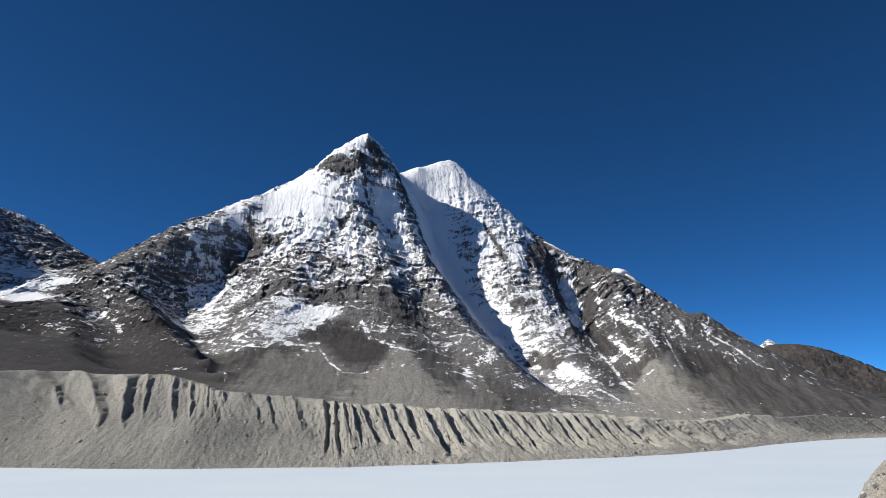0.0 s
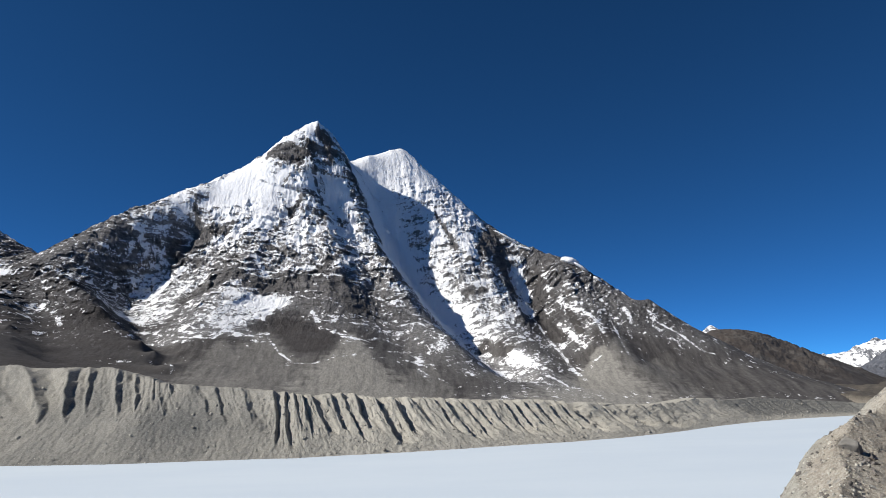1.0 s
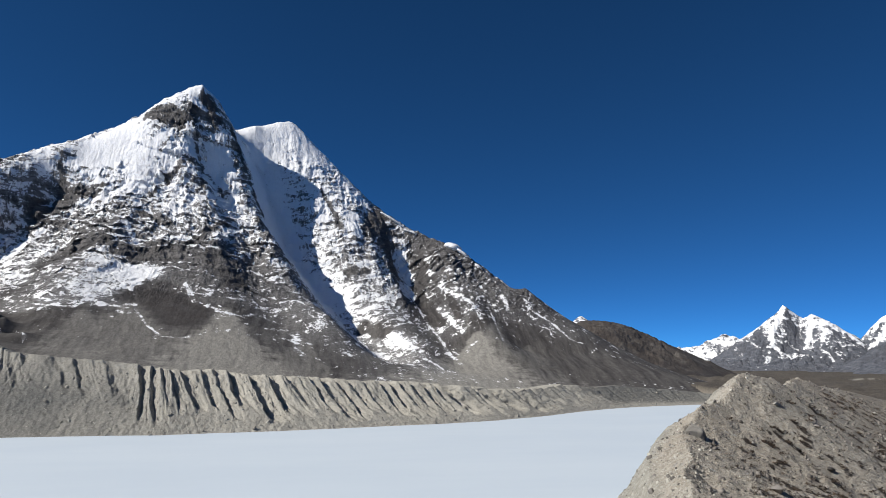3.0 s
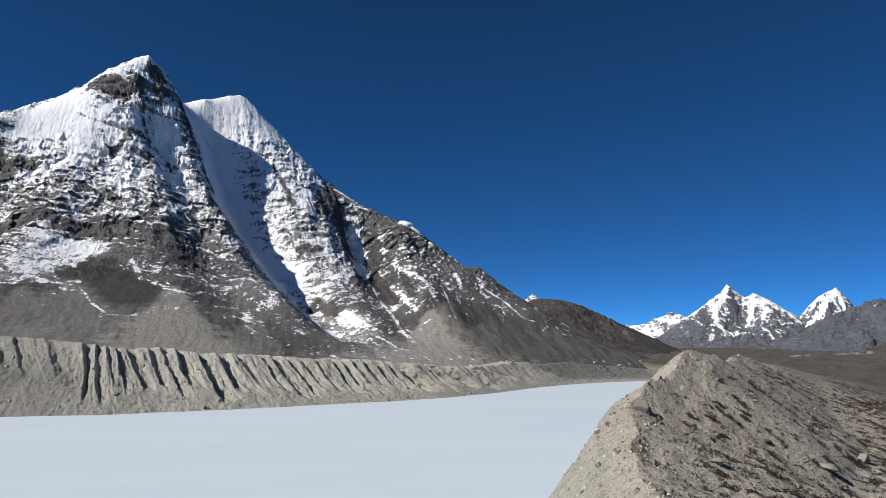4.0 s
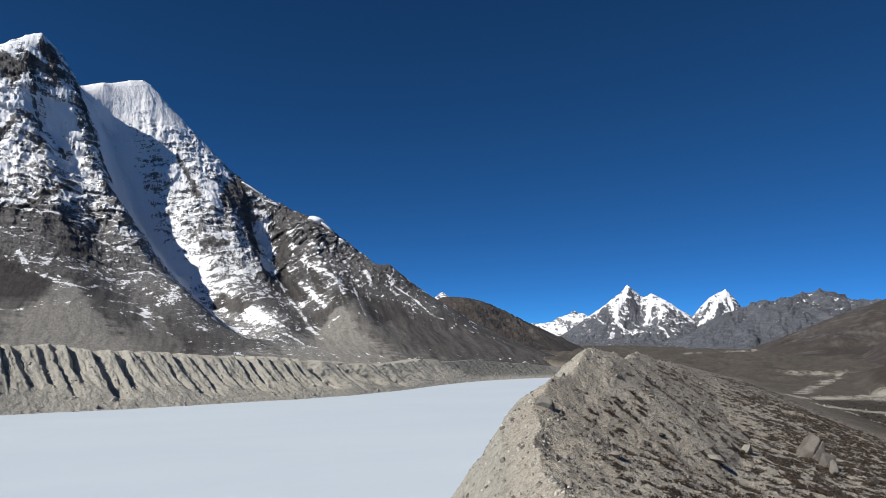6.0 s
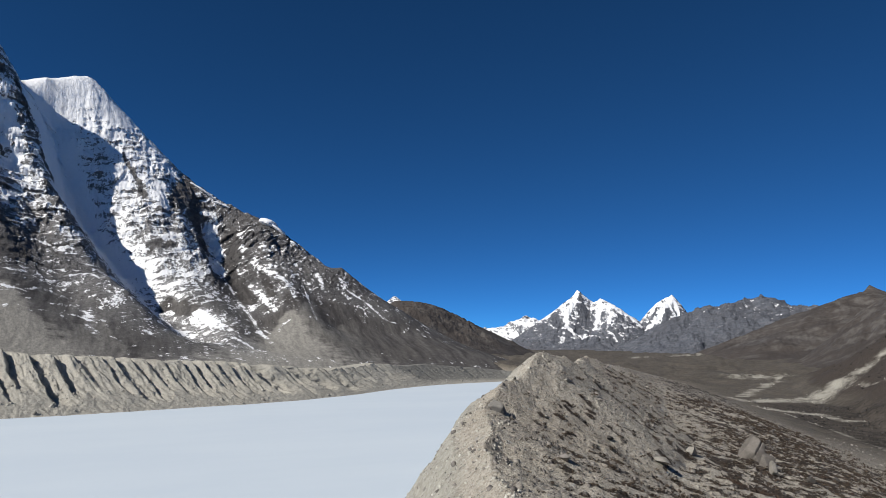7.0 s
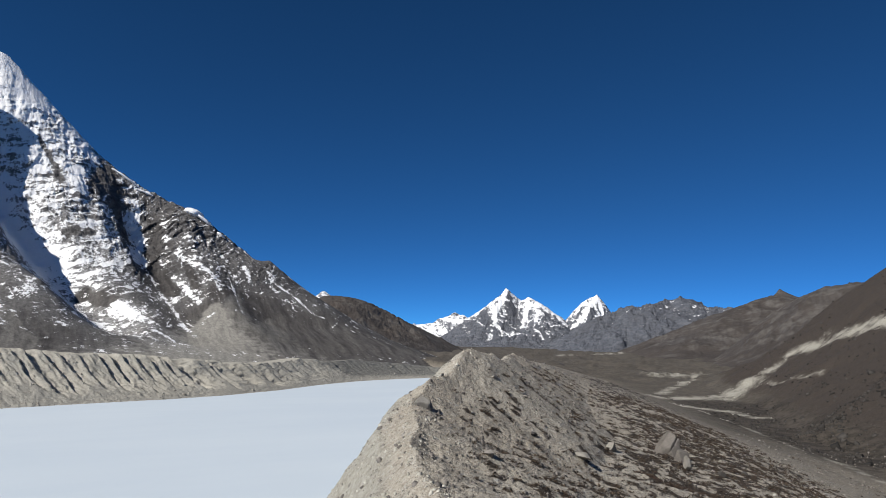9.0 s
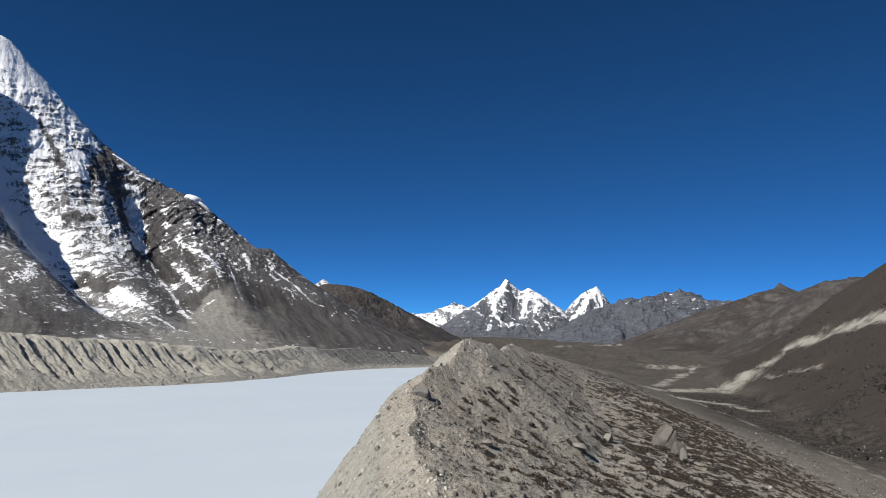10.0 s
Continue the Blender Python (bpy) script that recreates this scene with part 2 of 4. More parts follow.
rock_snow = mountain_material("rock_and_snow", rgb(0.058, 0.055, 0.055), rgb(0.22, 0.21, 0.204), rgb(0.027, 0.0215, 0.0195))
# far rock is paler and bluer: the haze of distance is in its colours
far_hazed_rock_snow = mountain_material("far_hazed_rock_and_snow", rgb(0.075, 0.082, 0.1), rgb(0.19, 0.2, 0.225), rgb(0.10, 0.086, 0.076), 1.2)
moraine_gravel = gravel_material("moraine_gravel", rgb(0.43, 0.402, 0.34), rgb(0.56, 0.53, 0.46), rgb(0.22, 0.205, 0.175), 1.0, 0.7)


def hill_material():
    """Brown turf and scree slopes with rock on the crests and a little snow."""
    n = Nodes("brown_hill_ground")
    broad, mid, fine = n.noise(0.004, 6, rough=0.6), n.noise(0.02, 8, rough=0.7), n.noise(0.12, 6, rough=0.7)
    run = n.noise(0.03, 7, (1, 0.3, 0.3), 0.65)
    soil = n.mix(n.between(broad, 0.35, 0.65), rgb(0.052, 0.0435, 0.039), rgb(0.083, 0.069, 0.059))
    soil = n.mix(n.between(mid, 0.35, 0.65, 0, 0.6), soil, rgb(0.083, 0.074, 0.067))
    soil = n.mix(n.between(run, 0.55, 0.72, 0, 0.4), soil, rgb(0.17, 0.155, 0.14))
    soil = n.mix(n.between(fine, 0.5, 0.3, 0, 0.55), soil, rgb(0.035, 0.029, 0.026))
    rock = n.mix(n.between(fine, 0.35, 0.65), rgb(0.055, 0.052, 0.052), rgb(0.17, 0.162, 0.157))
    colour = n.mix(n.mask("brown"), rock, soil)
    colour = n.mix(n.sum(n.mask("scree"), n.between(mid, 0.4, 0.6), "MULTIPLY"), colour, rgb(0.27, 0.255, 0.23))
    colour = n.mix(n.between(n.sum(n.mask("snow"), n.sum(n.sum(fine, -0.5), 1.5, "MULTIPLY")), 0.45, 0.55), colour, rgb(0.9, 0.91, 0.925))
    return n.finish(colour, 0.95, n.sum(mid, fine), 0.6, 6.0)


hill_ground = hill_material()


def lake_material():
    n = Nodes("snow_covered_ice")
    broad, fine = n.noise(0.006, 5, (1, 2.5, 1)), n.noise(0.4, 6)
    colour = n.mix(n.between(broad, 0.3, 0.7), rgb(0.585, 0.66, 0.725), rgb(0.617, 0.689, 0.746))
    return n.finish(colour, 0.7, fine, 0.15, 0.1)


def ground_material():
    """Gravel and rubble, dark dwarf shrub and grass, pale stream beds."""
    n = Nodes("moraine_and_valley_ground")
    broad, mid = n.noise(0.02, 5), n.noise(0.16, 7, rough=0.7)
    tuft, grit = n.noise(0.55, 6, rough=0.7), n.noise(1.6, 8, rough=0.75)
    tiny = n.noise(5.5, 6, rough=0.7)
    cobbles, pebbles = n.cells(1.3, (1, 1, 1.2)), n.cells(3.6)
    soil = n.mix(n.between(grit, 0.36, 0.64), rgb(0.29, 0.256, 0.207), rgb(0.54, 0.495, 0.415))
    soil = n.mix(n.between(broad, 0.4, 0.62, 0, 0.5), soil, rgb(0.36, 0.305, 0.235))
    soil = n.mix(n.between(tiny, 0.48, 0.64, 0, 0.75), soil, rgb(0.58, 0.54, 0.46))
    soil = n.mix(n.between(tiny, 0.42, 0.30, 0, 0.7), soil, rgb(0.13, 0.113, 0.09))
    heath = n.mix(n.between(grit, 0.35, 0.65), rgb(0.033, 0.027, 0.0225), rgb(0.08, 0.065, 0.054))
    heath = n.mix(n.between(tuft, 0.5, 0.68, 0, 0.6), heath, rgb(0.066, 0.051, 0.041))
    turf = n.mix(n.between(n.sum(mid, n.sum(broad, grit), "MULTIPLY"), 0.35, 0.65), rgb(0.030, 0.025, 0.020), rgb(0.088, 0.074, 0.060))
    turf = n.mix(n.between(tiny, 0.5, 0.68, 0, 0.25), turf, rgb(0.16, 0.143, 0.118))
    pale = n.mix(n.between(grit, 0.3, 0.7), rgb(0.29, 0.272, 0.225), rgb(0.48, 0.456, 0.39))
    pale = n.mix(n.between(tiny, 0.40, 0.28, 0, 0.5), pale, rgb(0.16, 0.15, 0.125))
    ragged = n.sum(n.sum(n.sum(mid, -0.5), 0.9, "MULTIPLY"), n.sum(n.sum(tuft, -0.5), 1.7, "MULTIPLY"))
    cover = n.between(n.sum(n.sum(n.mask("heath"), ragged), n.sum(n.sum(grit, -0.5), 0.7, "MULTIPLY")), 0.38, 0.6)
    colour = n.mix(n.mask("turf"), soil, turf)
    colour = n.mix(cover, colour, heath)
    colour = n.mix(n.between(n.sum(n.mask("pale"), n.sum(n.sum(mid, -0.5), 1.0, "MULTIPLY")), 0.2, 0.85), colour, pale)
    stony = n.sum(1.0, n.sum(n.mask("turf"), 0.9, "MULTIPLY"), "SUBTRACT")
    for cell, low, high in ((pebbles, 0.72, 0.95), (cobbles, 0.84, 0.97)):
        own = n.node("ShaderNodeSeparateXYZ", Vector=cell.outputs["Color"]).outputs
        body = n.between(cell.outputs["Distance"], 0.45, 0.3)
        shown = n.sum(n.sum(n.between(own[0], low, high), body, "MULTIPLY"), stony, "MULTIPLY")
        colour = n.mix(shown, colour, n.mix(own[1], rgb(0.17, 0.155, 0.135), rgb(0.55, 0.53, 0.475)))
    lumps = n.sum(n.sum(n.sum(cobbles.outputs["Distance"], -0.5, "MULTIPLY"), n.sum(pebbles.outputs["Distance"], -0.3, "MULTIPLY")), n.sum(cover, 0.5, "MULTIPLY"))
    return n.finish(colour, 0.95, n.sum(n.sum(n.sum(grit, n.sum(tiny, 0.4, "MULTIPLY")), mid), lumps), 0.8, 0.45)


lake_ice, ground_mix = lake_material(), ground_material()

# ---- the lake ----
SHORE = [(-75, 620), (-55, 700), (-42, 720), (-31.2, 691), (-26, 641), (-20.5, 604), (-8, 573), (0.6, 586), (5, 603), (13.5, 650), (17.6, 690),
         (21.7, 760), (25.5, 872), (28.2, 945), (31, 1000), (33.5, 1052), (37, 1080), (42, 1060), (48, 1040)]
CREST = [(-75, 76), (-42, 84), (-31.8, 81), (-29.1, 76), (-26.6, 77), (-24, 70), (-20.9, 62), (-17.7, 58.5), (-14.8, 56), (-11.8, 52.5),
         (-8.3, 49), (-5.6, 47), (-3, 49), (-0.3, 44), (2.8, 43), (5.5, 42), (9.5, 38), (13.7, 37), (17.7, 33), (21.8, 27), (24, 27), (25.8, 30),
         (27, 25), (29.1, 26), (31.3, 22), (34.2, 15), (38, 13), (42, 6), (48, 3)]
u, v = np.meshgrid(np.linspace(0, 2 * math.pi, 241)[:-1], np.linspace(0, 1, 60) ** 1.0, indexing="ij")
tagged(sheet("lake_ice", v * 1260 * np.sin(u) + 60 * np.cos(u) * 0, v * 1260 * np.cos(u), fbm(v * 20 * np.sin(u), v * 20 * np.cos(u), 0, 3) * 0.15, lake_ice, around=True),
       "flat frozen lake covered in smooth bluish white snow", "lake", kind="structure")


# ---- the far moraine wall ----
def moraine_wall():
    b = np.concatenate([np.linspace(-75, -34, 80), np.linspace(-33.9, 43, 1270)])
    shore = np.interp(b, *zip(*SHORE))
    k = np.ones(25) / 25
    shore = np.convolve(np.pad(shore, 12, "edge"), k, "valid")
    high = np.interp(b, *zip(*CREST))
    sx, sy = shore * np.sin(np.radians(b)), shore * np.cos(np.radians(b))
    along = np.concatenate([[0], np.cumsum(np.hypot(np.diff(sx), np.diff(sy)))])
    tx, ty = np.gradient(sx, along), np.gradient(sy, along)
    l = np.hypot(tx, ty)
    nx, ny = -ty / l, tx / l
    k = np.ones(81) / 81
    nx, ny = (np.convolve(np.pad(a, 40, "edge"), k, "valid") for a in (nx, ny))
    v = np.concatenate([np.linspace(-0.08, 1, 110), 1 + np.linspace(0.03, 1, 24) ** 1.4])
    A, V = np.meshgrid(along, v, indexing="ij")
    B, high = b[:, None], high[:, None] + 1.2 * fbm(A / 25, 0 * A, 0 * A, 4)
    width = high * 1.45
    face = np.clip(V, -0.1, 1)
    z = high * (0.72 * face + 0.28 * face ** 2)
    out = width * face + np.clip(V - 1, 0, 1) * 160
    z = z - ramp(1.0, 2.0, V) * (high * 0.5 + 6) - np.clip(V - 1, 0, 1) * 4
    # rain-cut flutes: uneven sharp ribs, steep on the right, gentle on the left, that fade into the apron below
    rng = np.random.RandomState(5)
    ribs = np.cumsum(np.where(rng.uniform(size=150) < 0.3, rng.uniform(18, 30, 150), rng.uniform(7, 17, 150)))
    deep = rng.uniform(0.35, 1.1, 151)
    foot = rng.uniform(0.0, 0.34, 151)

    def flutes(pos, ribs, deep, foot):
        k = np.searchsorted(ribs, pos)
        a, b = ribs[np.clip(k - 1, 0, len(ribs) - 1)], ribs[np.clip(k, 0, len(ribs) - 1)]
        p = np.clip((pos - a) / np.maximum(b - a, 1), 0, 1)
        return np.where(p < 0.22, p / 0.22, ((1 - p) / 0.78) ** 1.3) * (deep[k] * (b - a) / 20), foot[k]
    lean = A - (12 + 74 * ramp(-4, -27, B)) * (1 - V) + 5 * fbm(A / 40, V * 0.8, 3.0, 3) + 2.4 * fbm(A / 7, V * 6, 3.0, 4, 0.6)
    big, low = flutes(lean, ribs, deep, foot)
    small, low2 = flutes(lean * 3.1 + 40, ribs, deep, foot)
    amount = 0.55 - 0.3 * ramp(-9, -17, B) + 0.55 * ramp(-17, -6, B) * (1 - ramp(21, 28, B)) - 0.3 * ramp(23, 28, B)
    lower = 0.05 + low + 0.12 * fbm(A / 20, 0, 21.0, 3) + 0.42 * (1 - ramp(-15, -7, B))
    fade = ramp(lower, lower + 0.3, V) * (1 - ramp(0.985, 1.08, V))
    cut = (8.0 * big * (1 + 0.7 * fbm(A / 10, V * 5, 14.0, 3)) + 2.6 * small) * amount * fade
    cut = cut + 2.6 * ridged(lean / 8, V * 1.4, 1.0, 4, 0.6) * (0.25 - 0.2 * ramp(-9, -16, B) + fade * amount) + 2.6 * ramp(-9, -16, B) * ramp(0.45, 0.75, V) * ridged(lean / 22, V * 2.0, 6.0, 4) * (1 - ramp(0.95, 1.05, V)) + 0.5 * fbm(A / 5, V * 9, 2.0, 4)
    for at, wide, v0, v1, bulge in ((-30.6, 17, 0.4, 1.0, 9), (-29.0, 14, 0.42, 1.0, 10), (-27.7, 9, 0.55, 1.0, 6), (-25.4, 11, 0.55, 1.0, 6), (-23.8, 8, 0.6, 1.0, 5), (-32.6, 12, 0.6, 1.0, 6)):
        rise = np.clip((V - v0) / (v1 - v0), 0, 1)
        off = (A - np.interp(at, b, along) - 72 * (1 - V) + 4 * fbm(A / 9, V * 6, 5.0, 3)) / (wide * (0.25 + 0.75 * rise))
        tri = np.clip(np.where(off < 0, 1 + off, 1 - off * 1.8), 0, 1)
        cut = cut - 0.85 * bulge * tri * np.minimum(1, rise * 2.5) * (1 - ramp(0.95, 1.05, V)) * (V < 1.1)
    rough = (0.9 - 0.5 * ramp(5, 12, B)) * fbm(A / 14, V * 5, 7.0, 5, 0.6) + (0.6 - 0.15 * ramp(0, -18, B)) * fbm(A / 4, V * 14, 8.0, 4, 0.65) * (1 - ramp(1.0, 1.2, V))
    out = out + cut * 0.75
    edge = (4.0 * big + 1.5 * small) * amount * ramp(0.9, 1.0, V) * (1 - ramp(1.02, 1.6, V))
    z = z - cut * 0.55 + rough - edge * 0.5
    x, y = sx[:, None] + nx[:, None] * out, sy[:, None] + ny[:, None] * out
    global WALL
    WALL = (x, y, z, V)
    ob = sheet("moraine_wall", x, y, z, moraine_gravel, smooth=False, masks={"grey": ramp(2, -20, B) * (0.75 + 0.6 * fbm(A / 60, V, 3.0, 3)) * (1 - 0.4 * ramp(0.5, 1, V)) + 0.85 * ramp(26.5, 28, B + 2 * fbm(A / 40, V * 2, 9.0, 3)) * ramp(0.1, 0.4, V) + 0 * A})
    return tagged(ob, "long pale gravel moraine wall fluted by rain gullies beside the lake", "moraine", kind="structure")


moraine_wall()


# ---- the main mountain ----
def main_lines():
    west_crest = [(-30.3, 2060, 306), (-28.3, 2150, 365), (-26.9, 2170, 394), (-26.0, 2189, 411), (-23.6, 2231, 473), (-21.6, 2269, 521), (-20.0, 2301, 546), (-18.8, 2334, 588), (-17.5, 2368, 622), (-16.3, 2400, 669), (-15.6, 2404, 697), (-13.7, 2416, 713), (-12.8, 2421, 743), (-11.0, 2431, 802), (-9.6, 2437, 877), (-8.6, 2441, 911), (-7.6, 2445, 946), (-6.3, 2450, 991), (-4.9, 2490, 944), (-4.1, 2550, 885)]
    east_crest = [(-2, 2640, 920), (-0.3, 2700, 962), (0.6, 2720, 979), (1.2, 2718, 966), (1.9, 2710, 930), (3.7, 2680, 836), (5.7, 2640, 729), (7.8, 2580, 618), (11.1, 2500, 512), (13.3, 2450, 469), (14.6, 2440, 451), (16.4, 2400, 378), (18.4, 2350, 308), (19.6, 2320, 284), (20.2, 2300, 296), (20.7, 2295, 272), (22.3, 2250, 212), (23.8, 2200, 179), (26.9, 2050, 91), (29.2, 1900, 55), (31.4, 1750, 29), (34, 1650, 6), (37, 1580, -14)]
    crest = west_crest + east_crest
    # unseen ridge left of the view, added to shade the left of the snowfield
    unseen_spur = [(-38.5, 2800, 800), (-38, 2420, 690), (-37.5, 2200, 430), (-37, 2050, 310)]
    rib = [(-6.3, 2450, 993), (-6.8, 2360, 796), (-6.4, 2270, 652), (-5.6, 2140, 510), (-4.4, 1960, 360), (-3.3, 1780, 231), (-2.3, 1580, 137), (-1.2, 1350, 62)]
    trough = [(-5.75, 2345, 683), (-4.9, 2335, 610), (-3.6, 2275, 530), (-2.2, 2060, 367), (-1.1, 1875, 240), (0.6, 1640, 126), (2.9, 1425, 61)]
    east_face = [(-5.7, 2410, 853), (-4.9, 2390, 814), (-4.2, 2385, 785)]
    rib_a = [(-3.8, 2400, 795), (-3.3, 2350, 695), (-2.5, 2270, 577), (-1.4, 2170, 478), (0.1, 1990, 350), (1.9, 1830, 224), (4.3, 1690, 163), (6.9, 1560, 73), (9.5, 1400, 31)]
    gully = [(-3.2, 2620, 877), (-1.2, 2560, 719), (0.3, 2470, 550), (1.9, 2340, 361), (4.1, 2130, 213), (6.7, 1950, 114), (9.6, 1640, 33)]
    rib_b = [(0.8, 2700, 953), (0.8, 2520, 698), (3.1, 2350, 476), (5.3, 2180, 320), (7.9, 2000, 201), (10.5, 1780, 101), (12.5, 1500, 31)]
    rib_c = [(7.7, 2545, 600), (8.0, 2400, 480), (9.2, 2215, 321), (11.0, 2000, 168), (13.3, 1560, 34)]
    gully_c = [(9.3, 2540, 502), (10.0, 2420, 343), (11.7, 2190, 212), (13.5, 1900, 103), (15.0, 1600, 29)]
    rib_d = [(13.3, 2440, 465), (14.6, 2220, 296), (17.0, 1950, 160), (19.6, 1650, 58), (21.4, 1480, 20)]
    gully_d = [(15.3, 2350, 346), (17.8, 2080, 182), (20.0, 1850, 84), (23.0, 1560, 21)]
    left_spur = [(-11.2, 2390, 738), (-11.3, 2250, 548), (-13.0, 2030, 382), (-15.0, 1800, 245), (-16.4, 1600, 150), (-16.9, 1350, 75)]
    hollow = [(-8.6, 2240, 549), (-8.9, 2020, 368), (-10.2, 1830, 250), (-10.2, 1700, 183), (-7.9, 1450, 97), (-6.1, 1280, 53)]
    bowl = [(-16.1, 2350, 480), (-18.5, 2270, 396), (-20.1, 2180, 313), (-20.4, 2080, 266), (-19.3, 1740, 157), (-17.7, 1450, 87)]
    fore = [(-24.8, 2000, 352), (-22.9, 1850, 278), (-20.8, 1680, 197), (-18.2, 1480, 131), (-15.6, 1280, 69)]
    left_hill = [(-28.4, 1980, 303), (-27.7, 1700, 205), (-27.0, 1250, 100)]
    fore_left = [(-26.7, 2050, 318), (-25.9, 1900, 238), (-25.6, 1650, 159), (-25.2, 1380, 100)]
    terrace = [(-38, 2150, 293), (-32.3, 2050, 292), (-30.3, 2030, 294), (-28.2, 2000, 294)]
    low = [(-38, 1700, 290), (-34, 1690, 225), (-32.0, 1650, 183), (-30.0, 1650, 169), (-27.9, 1600, 156)]
    back_left = [(-40, 2900, 760), (-36.9, 2900, 742), (-34.9, 2900, 717), (-32.9, 2900, 701), (-31.5, 2880, 685), (-29.7, 2860, 639), (-28.1, 2840, 580), (-26.2, 2800, 522), (-24.1, 2750, 413)]
    back_foot = [(-38, 2500, 421), (-32.5, 2480, 426), (-30.5, 2460, 430), (-27.9, 2420, 400)]
    front = [(-40, 1150, 88), (-31.8, 1150, 84), (-27.7, 1150, 80), (-20, 1120, 55), (-10, 1080, 36), (0, 1080, 20), (10, 1150, 0), (20, 1250, -5), (28, 1300, -12), (38, 1400, -16)]
    brink = [(-40, 1055, 80), (-20, 1055, 48), (0, 1055, 14), (10, 1055, -6), (20, 1055, -14), (28, 1055, -18), (38, 1055, -20)]
    behind = [(-40, 3400, 400), (-20, 3250, 200), (-8, 3300, 300), (2, 3400, 250), (15, 3100, 100), (32, 2500, -30), (38, 1900, -30)]
    return [crest, unseen_spur, rib, east_face, trough, rib_a, gully, rib_b, rib_c, gully_c, rib_d, gully_d, left_spur, hollow, bowl, fore, left_hill, fore_left, terrace, low, back_left,
            back_foot, front, brink, behind]


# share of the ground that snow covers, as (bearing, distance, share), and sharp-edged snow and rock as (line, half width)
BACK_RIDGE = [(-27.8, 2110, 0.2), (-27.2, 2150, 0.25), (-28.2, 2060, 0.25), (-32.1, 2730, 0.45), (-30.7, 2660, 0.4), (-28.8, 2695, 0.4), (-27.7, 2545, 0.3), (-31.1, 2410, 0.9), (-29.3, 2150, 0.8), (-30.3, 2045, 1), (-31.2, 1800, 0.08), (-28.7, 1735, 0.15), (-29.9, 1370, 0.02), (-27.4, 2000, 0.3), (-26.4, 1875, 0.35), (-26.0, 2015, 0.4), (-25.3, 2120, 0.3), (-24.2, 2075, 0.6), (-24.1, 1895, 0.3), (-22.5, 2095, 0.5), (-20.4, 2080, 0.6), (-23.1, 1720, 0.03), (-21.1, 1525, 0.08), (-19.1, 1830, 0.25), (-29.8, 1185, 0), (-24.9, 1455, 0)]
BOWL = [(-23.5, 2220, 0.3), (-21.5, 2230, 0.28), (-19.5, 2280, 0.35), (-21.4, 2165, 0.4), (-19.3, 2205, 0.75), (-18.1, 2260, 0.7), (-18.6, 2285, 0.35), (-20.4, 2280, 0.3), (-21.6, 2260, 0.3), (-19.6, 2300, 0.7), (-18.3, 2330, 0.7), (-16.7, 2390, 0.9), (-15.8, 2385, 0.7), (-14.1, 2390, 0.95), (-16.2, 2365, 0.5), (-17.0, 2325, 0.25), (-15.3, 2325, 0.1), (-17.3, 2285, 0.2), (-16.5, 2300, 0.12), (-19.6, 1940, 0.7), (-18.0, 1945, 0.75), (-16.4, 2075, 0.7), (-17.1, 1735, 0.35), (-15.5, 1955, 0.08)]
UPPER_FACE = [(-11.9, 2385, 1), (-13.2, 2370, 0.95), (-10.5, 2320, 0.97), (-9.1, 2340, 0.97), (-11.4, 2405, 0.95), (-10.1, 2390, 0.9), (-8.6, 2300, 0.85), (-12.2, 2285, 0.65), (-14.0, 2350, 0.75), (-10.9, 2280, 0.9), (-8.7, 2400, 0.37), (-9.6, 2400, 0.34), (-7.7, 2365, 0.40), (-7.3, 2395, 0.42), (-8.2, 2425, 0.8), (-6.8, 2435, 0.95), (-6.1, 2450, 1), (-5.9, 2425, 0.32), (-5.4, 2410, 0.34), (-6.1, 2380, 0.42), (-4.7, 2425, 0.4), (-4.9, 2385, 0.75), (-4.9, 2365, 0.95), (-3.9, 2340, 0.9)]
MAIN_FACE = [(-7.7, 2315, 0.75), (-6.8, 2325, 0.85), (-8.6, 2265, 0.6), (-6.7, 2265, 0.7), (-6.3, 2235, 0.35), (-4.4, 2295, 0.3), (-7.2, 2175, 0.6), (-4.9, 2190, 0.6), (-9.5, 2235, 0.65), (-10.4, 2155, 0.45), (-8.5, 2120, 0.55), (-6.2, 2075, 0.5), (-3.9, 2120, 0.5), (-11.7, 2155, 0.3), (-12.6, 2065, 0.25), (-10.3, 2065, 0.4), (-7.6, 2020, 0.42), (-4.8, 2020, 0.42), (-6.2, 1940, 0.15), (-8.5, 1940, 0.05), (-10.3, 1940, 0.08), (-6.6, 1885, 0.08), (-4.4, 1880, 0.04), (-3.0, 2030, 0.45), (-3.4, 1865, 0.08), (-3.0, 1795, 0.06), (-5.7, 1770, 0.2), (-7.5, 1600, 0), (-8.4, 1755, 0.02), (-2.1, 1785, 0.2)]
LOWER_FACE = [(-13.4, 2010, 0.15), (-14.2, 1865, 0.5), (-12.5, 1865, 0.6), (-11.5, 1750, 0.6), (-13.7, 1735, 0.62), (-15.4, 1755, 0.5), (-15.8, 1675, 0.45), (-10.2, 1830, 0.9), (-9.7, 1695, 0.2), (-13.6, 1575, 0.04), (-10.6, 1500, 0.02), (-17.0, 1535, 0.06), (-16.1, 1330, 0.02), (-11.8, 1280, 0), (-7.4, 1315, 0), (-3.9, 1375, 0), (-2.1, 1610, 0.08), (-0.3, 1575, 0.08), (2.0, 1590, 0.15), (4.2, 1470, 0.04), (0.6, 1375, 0)]
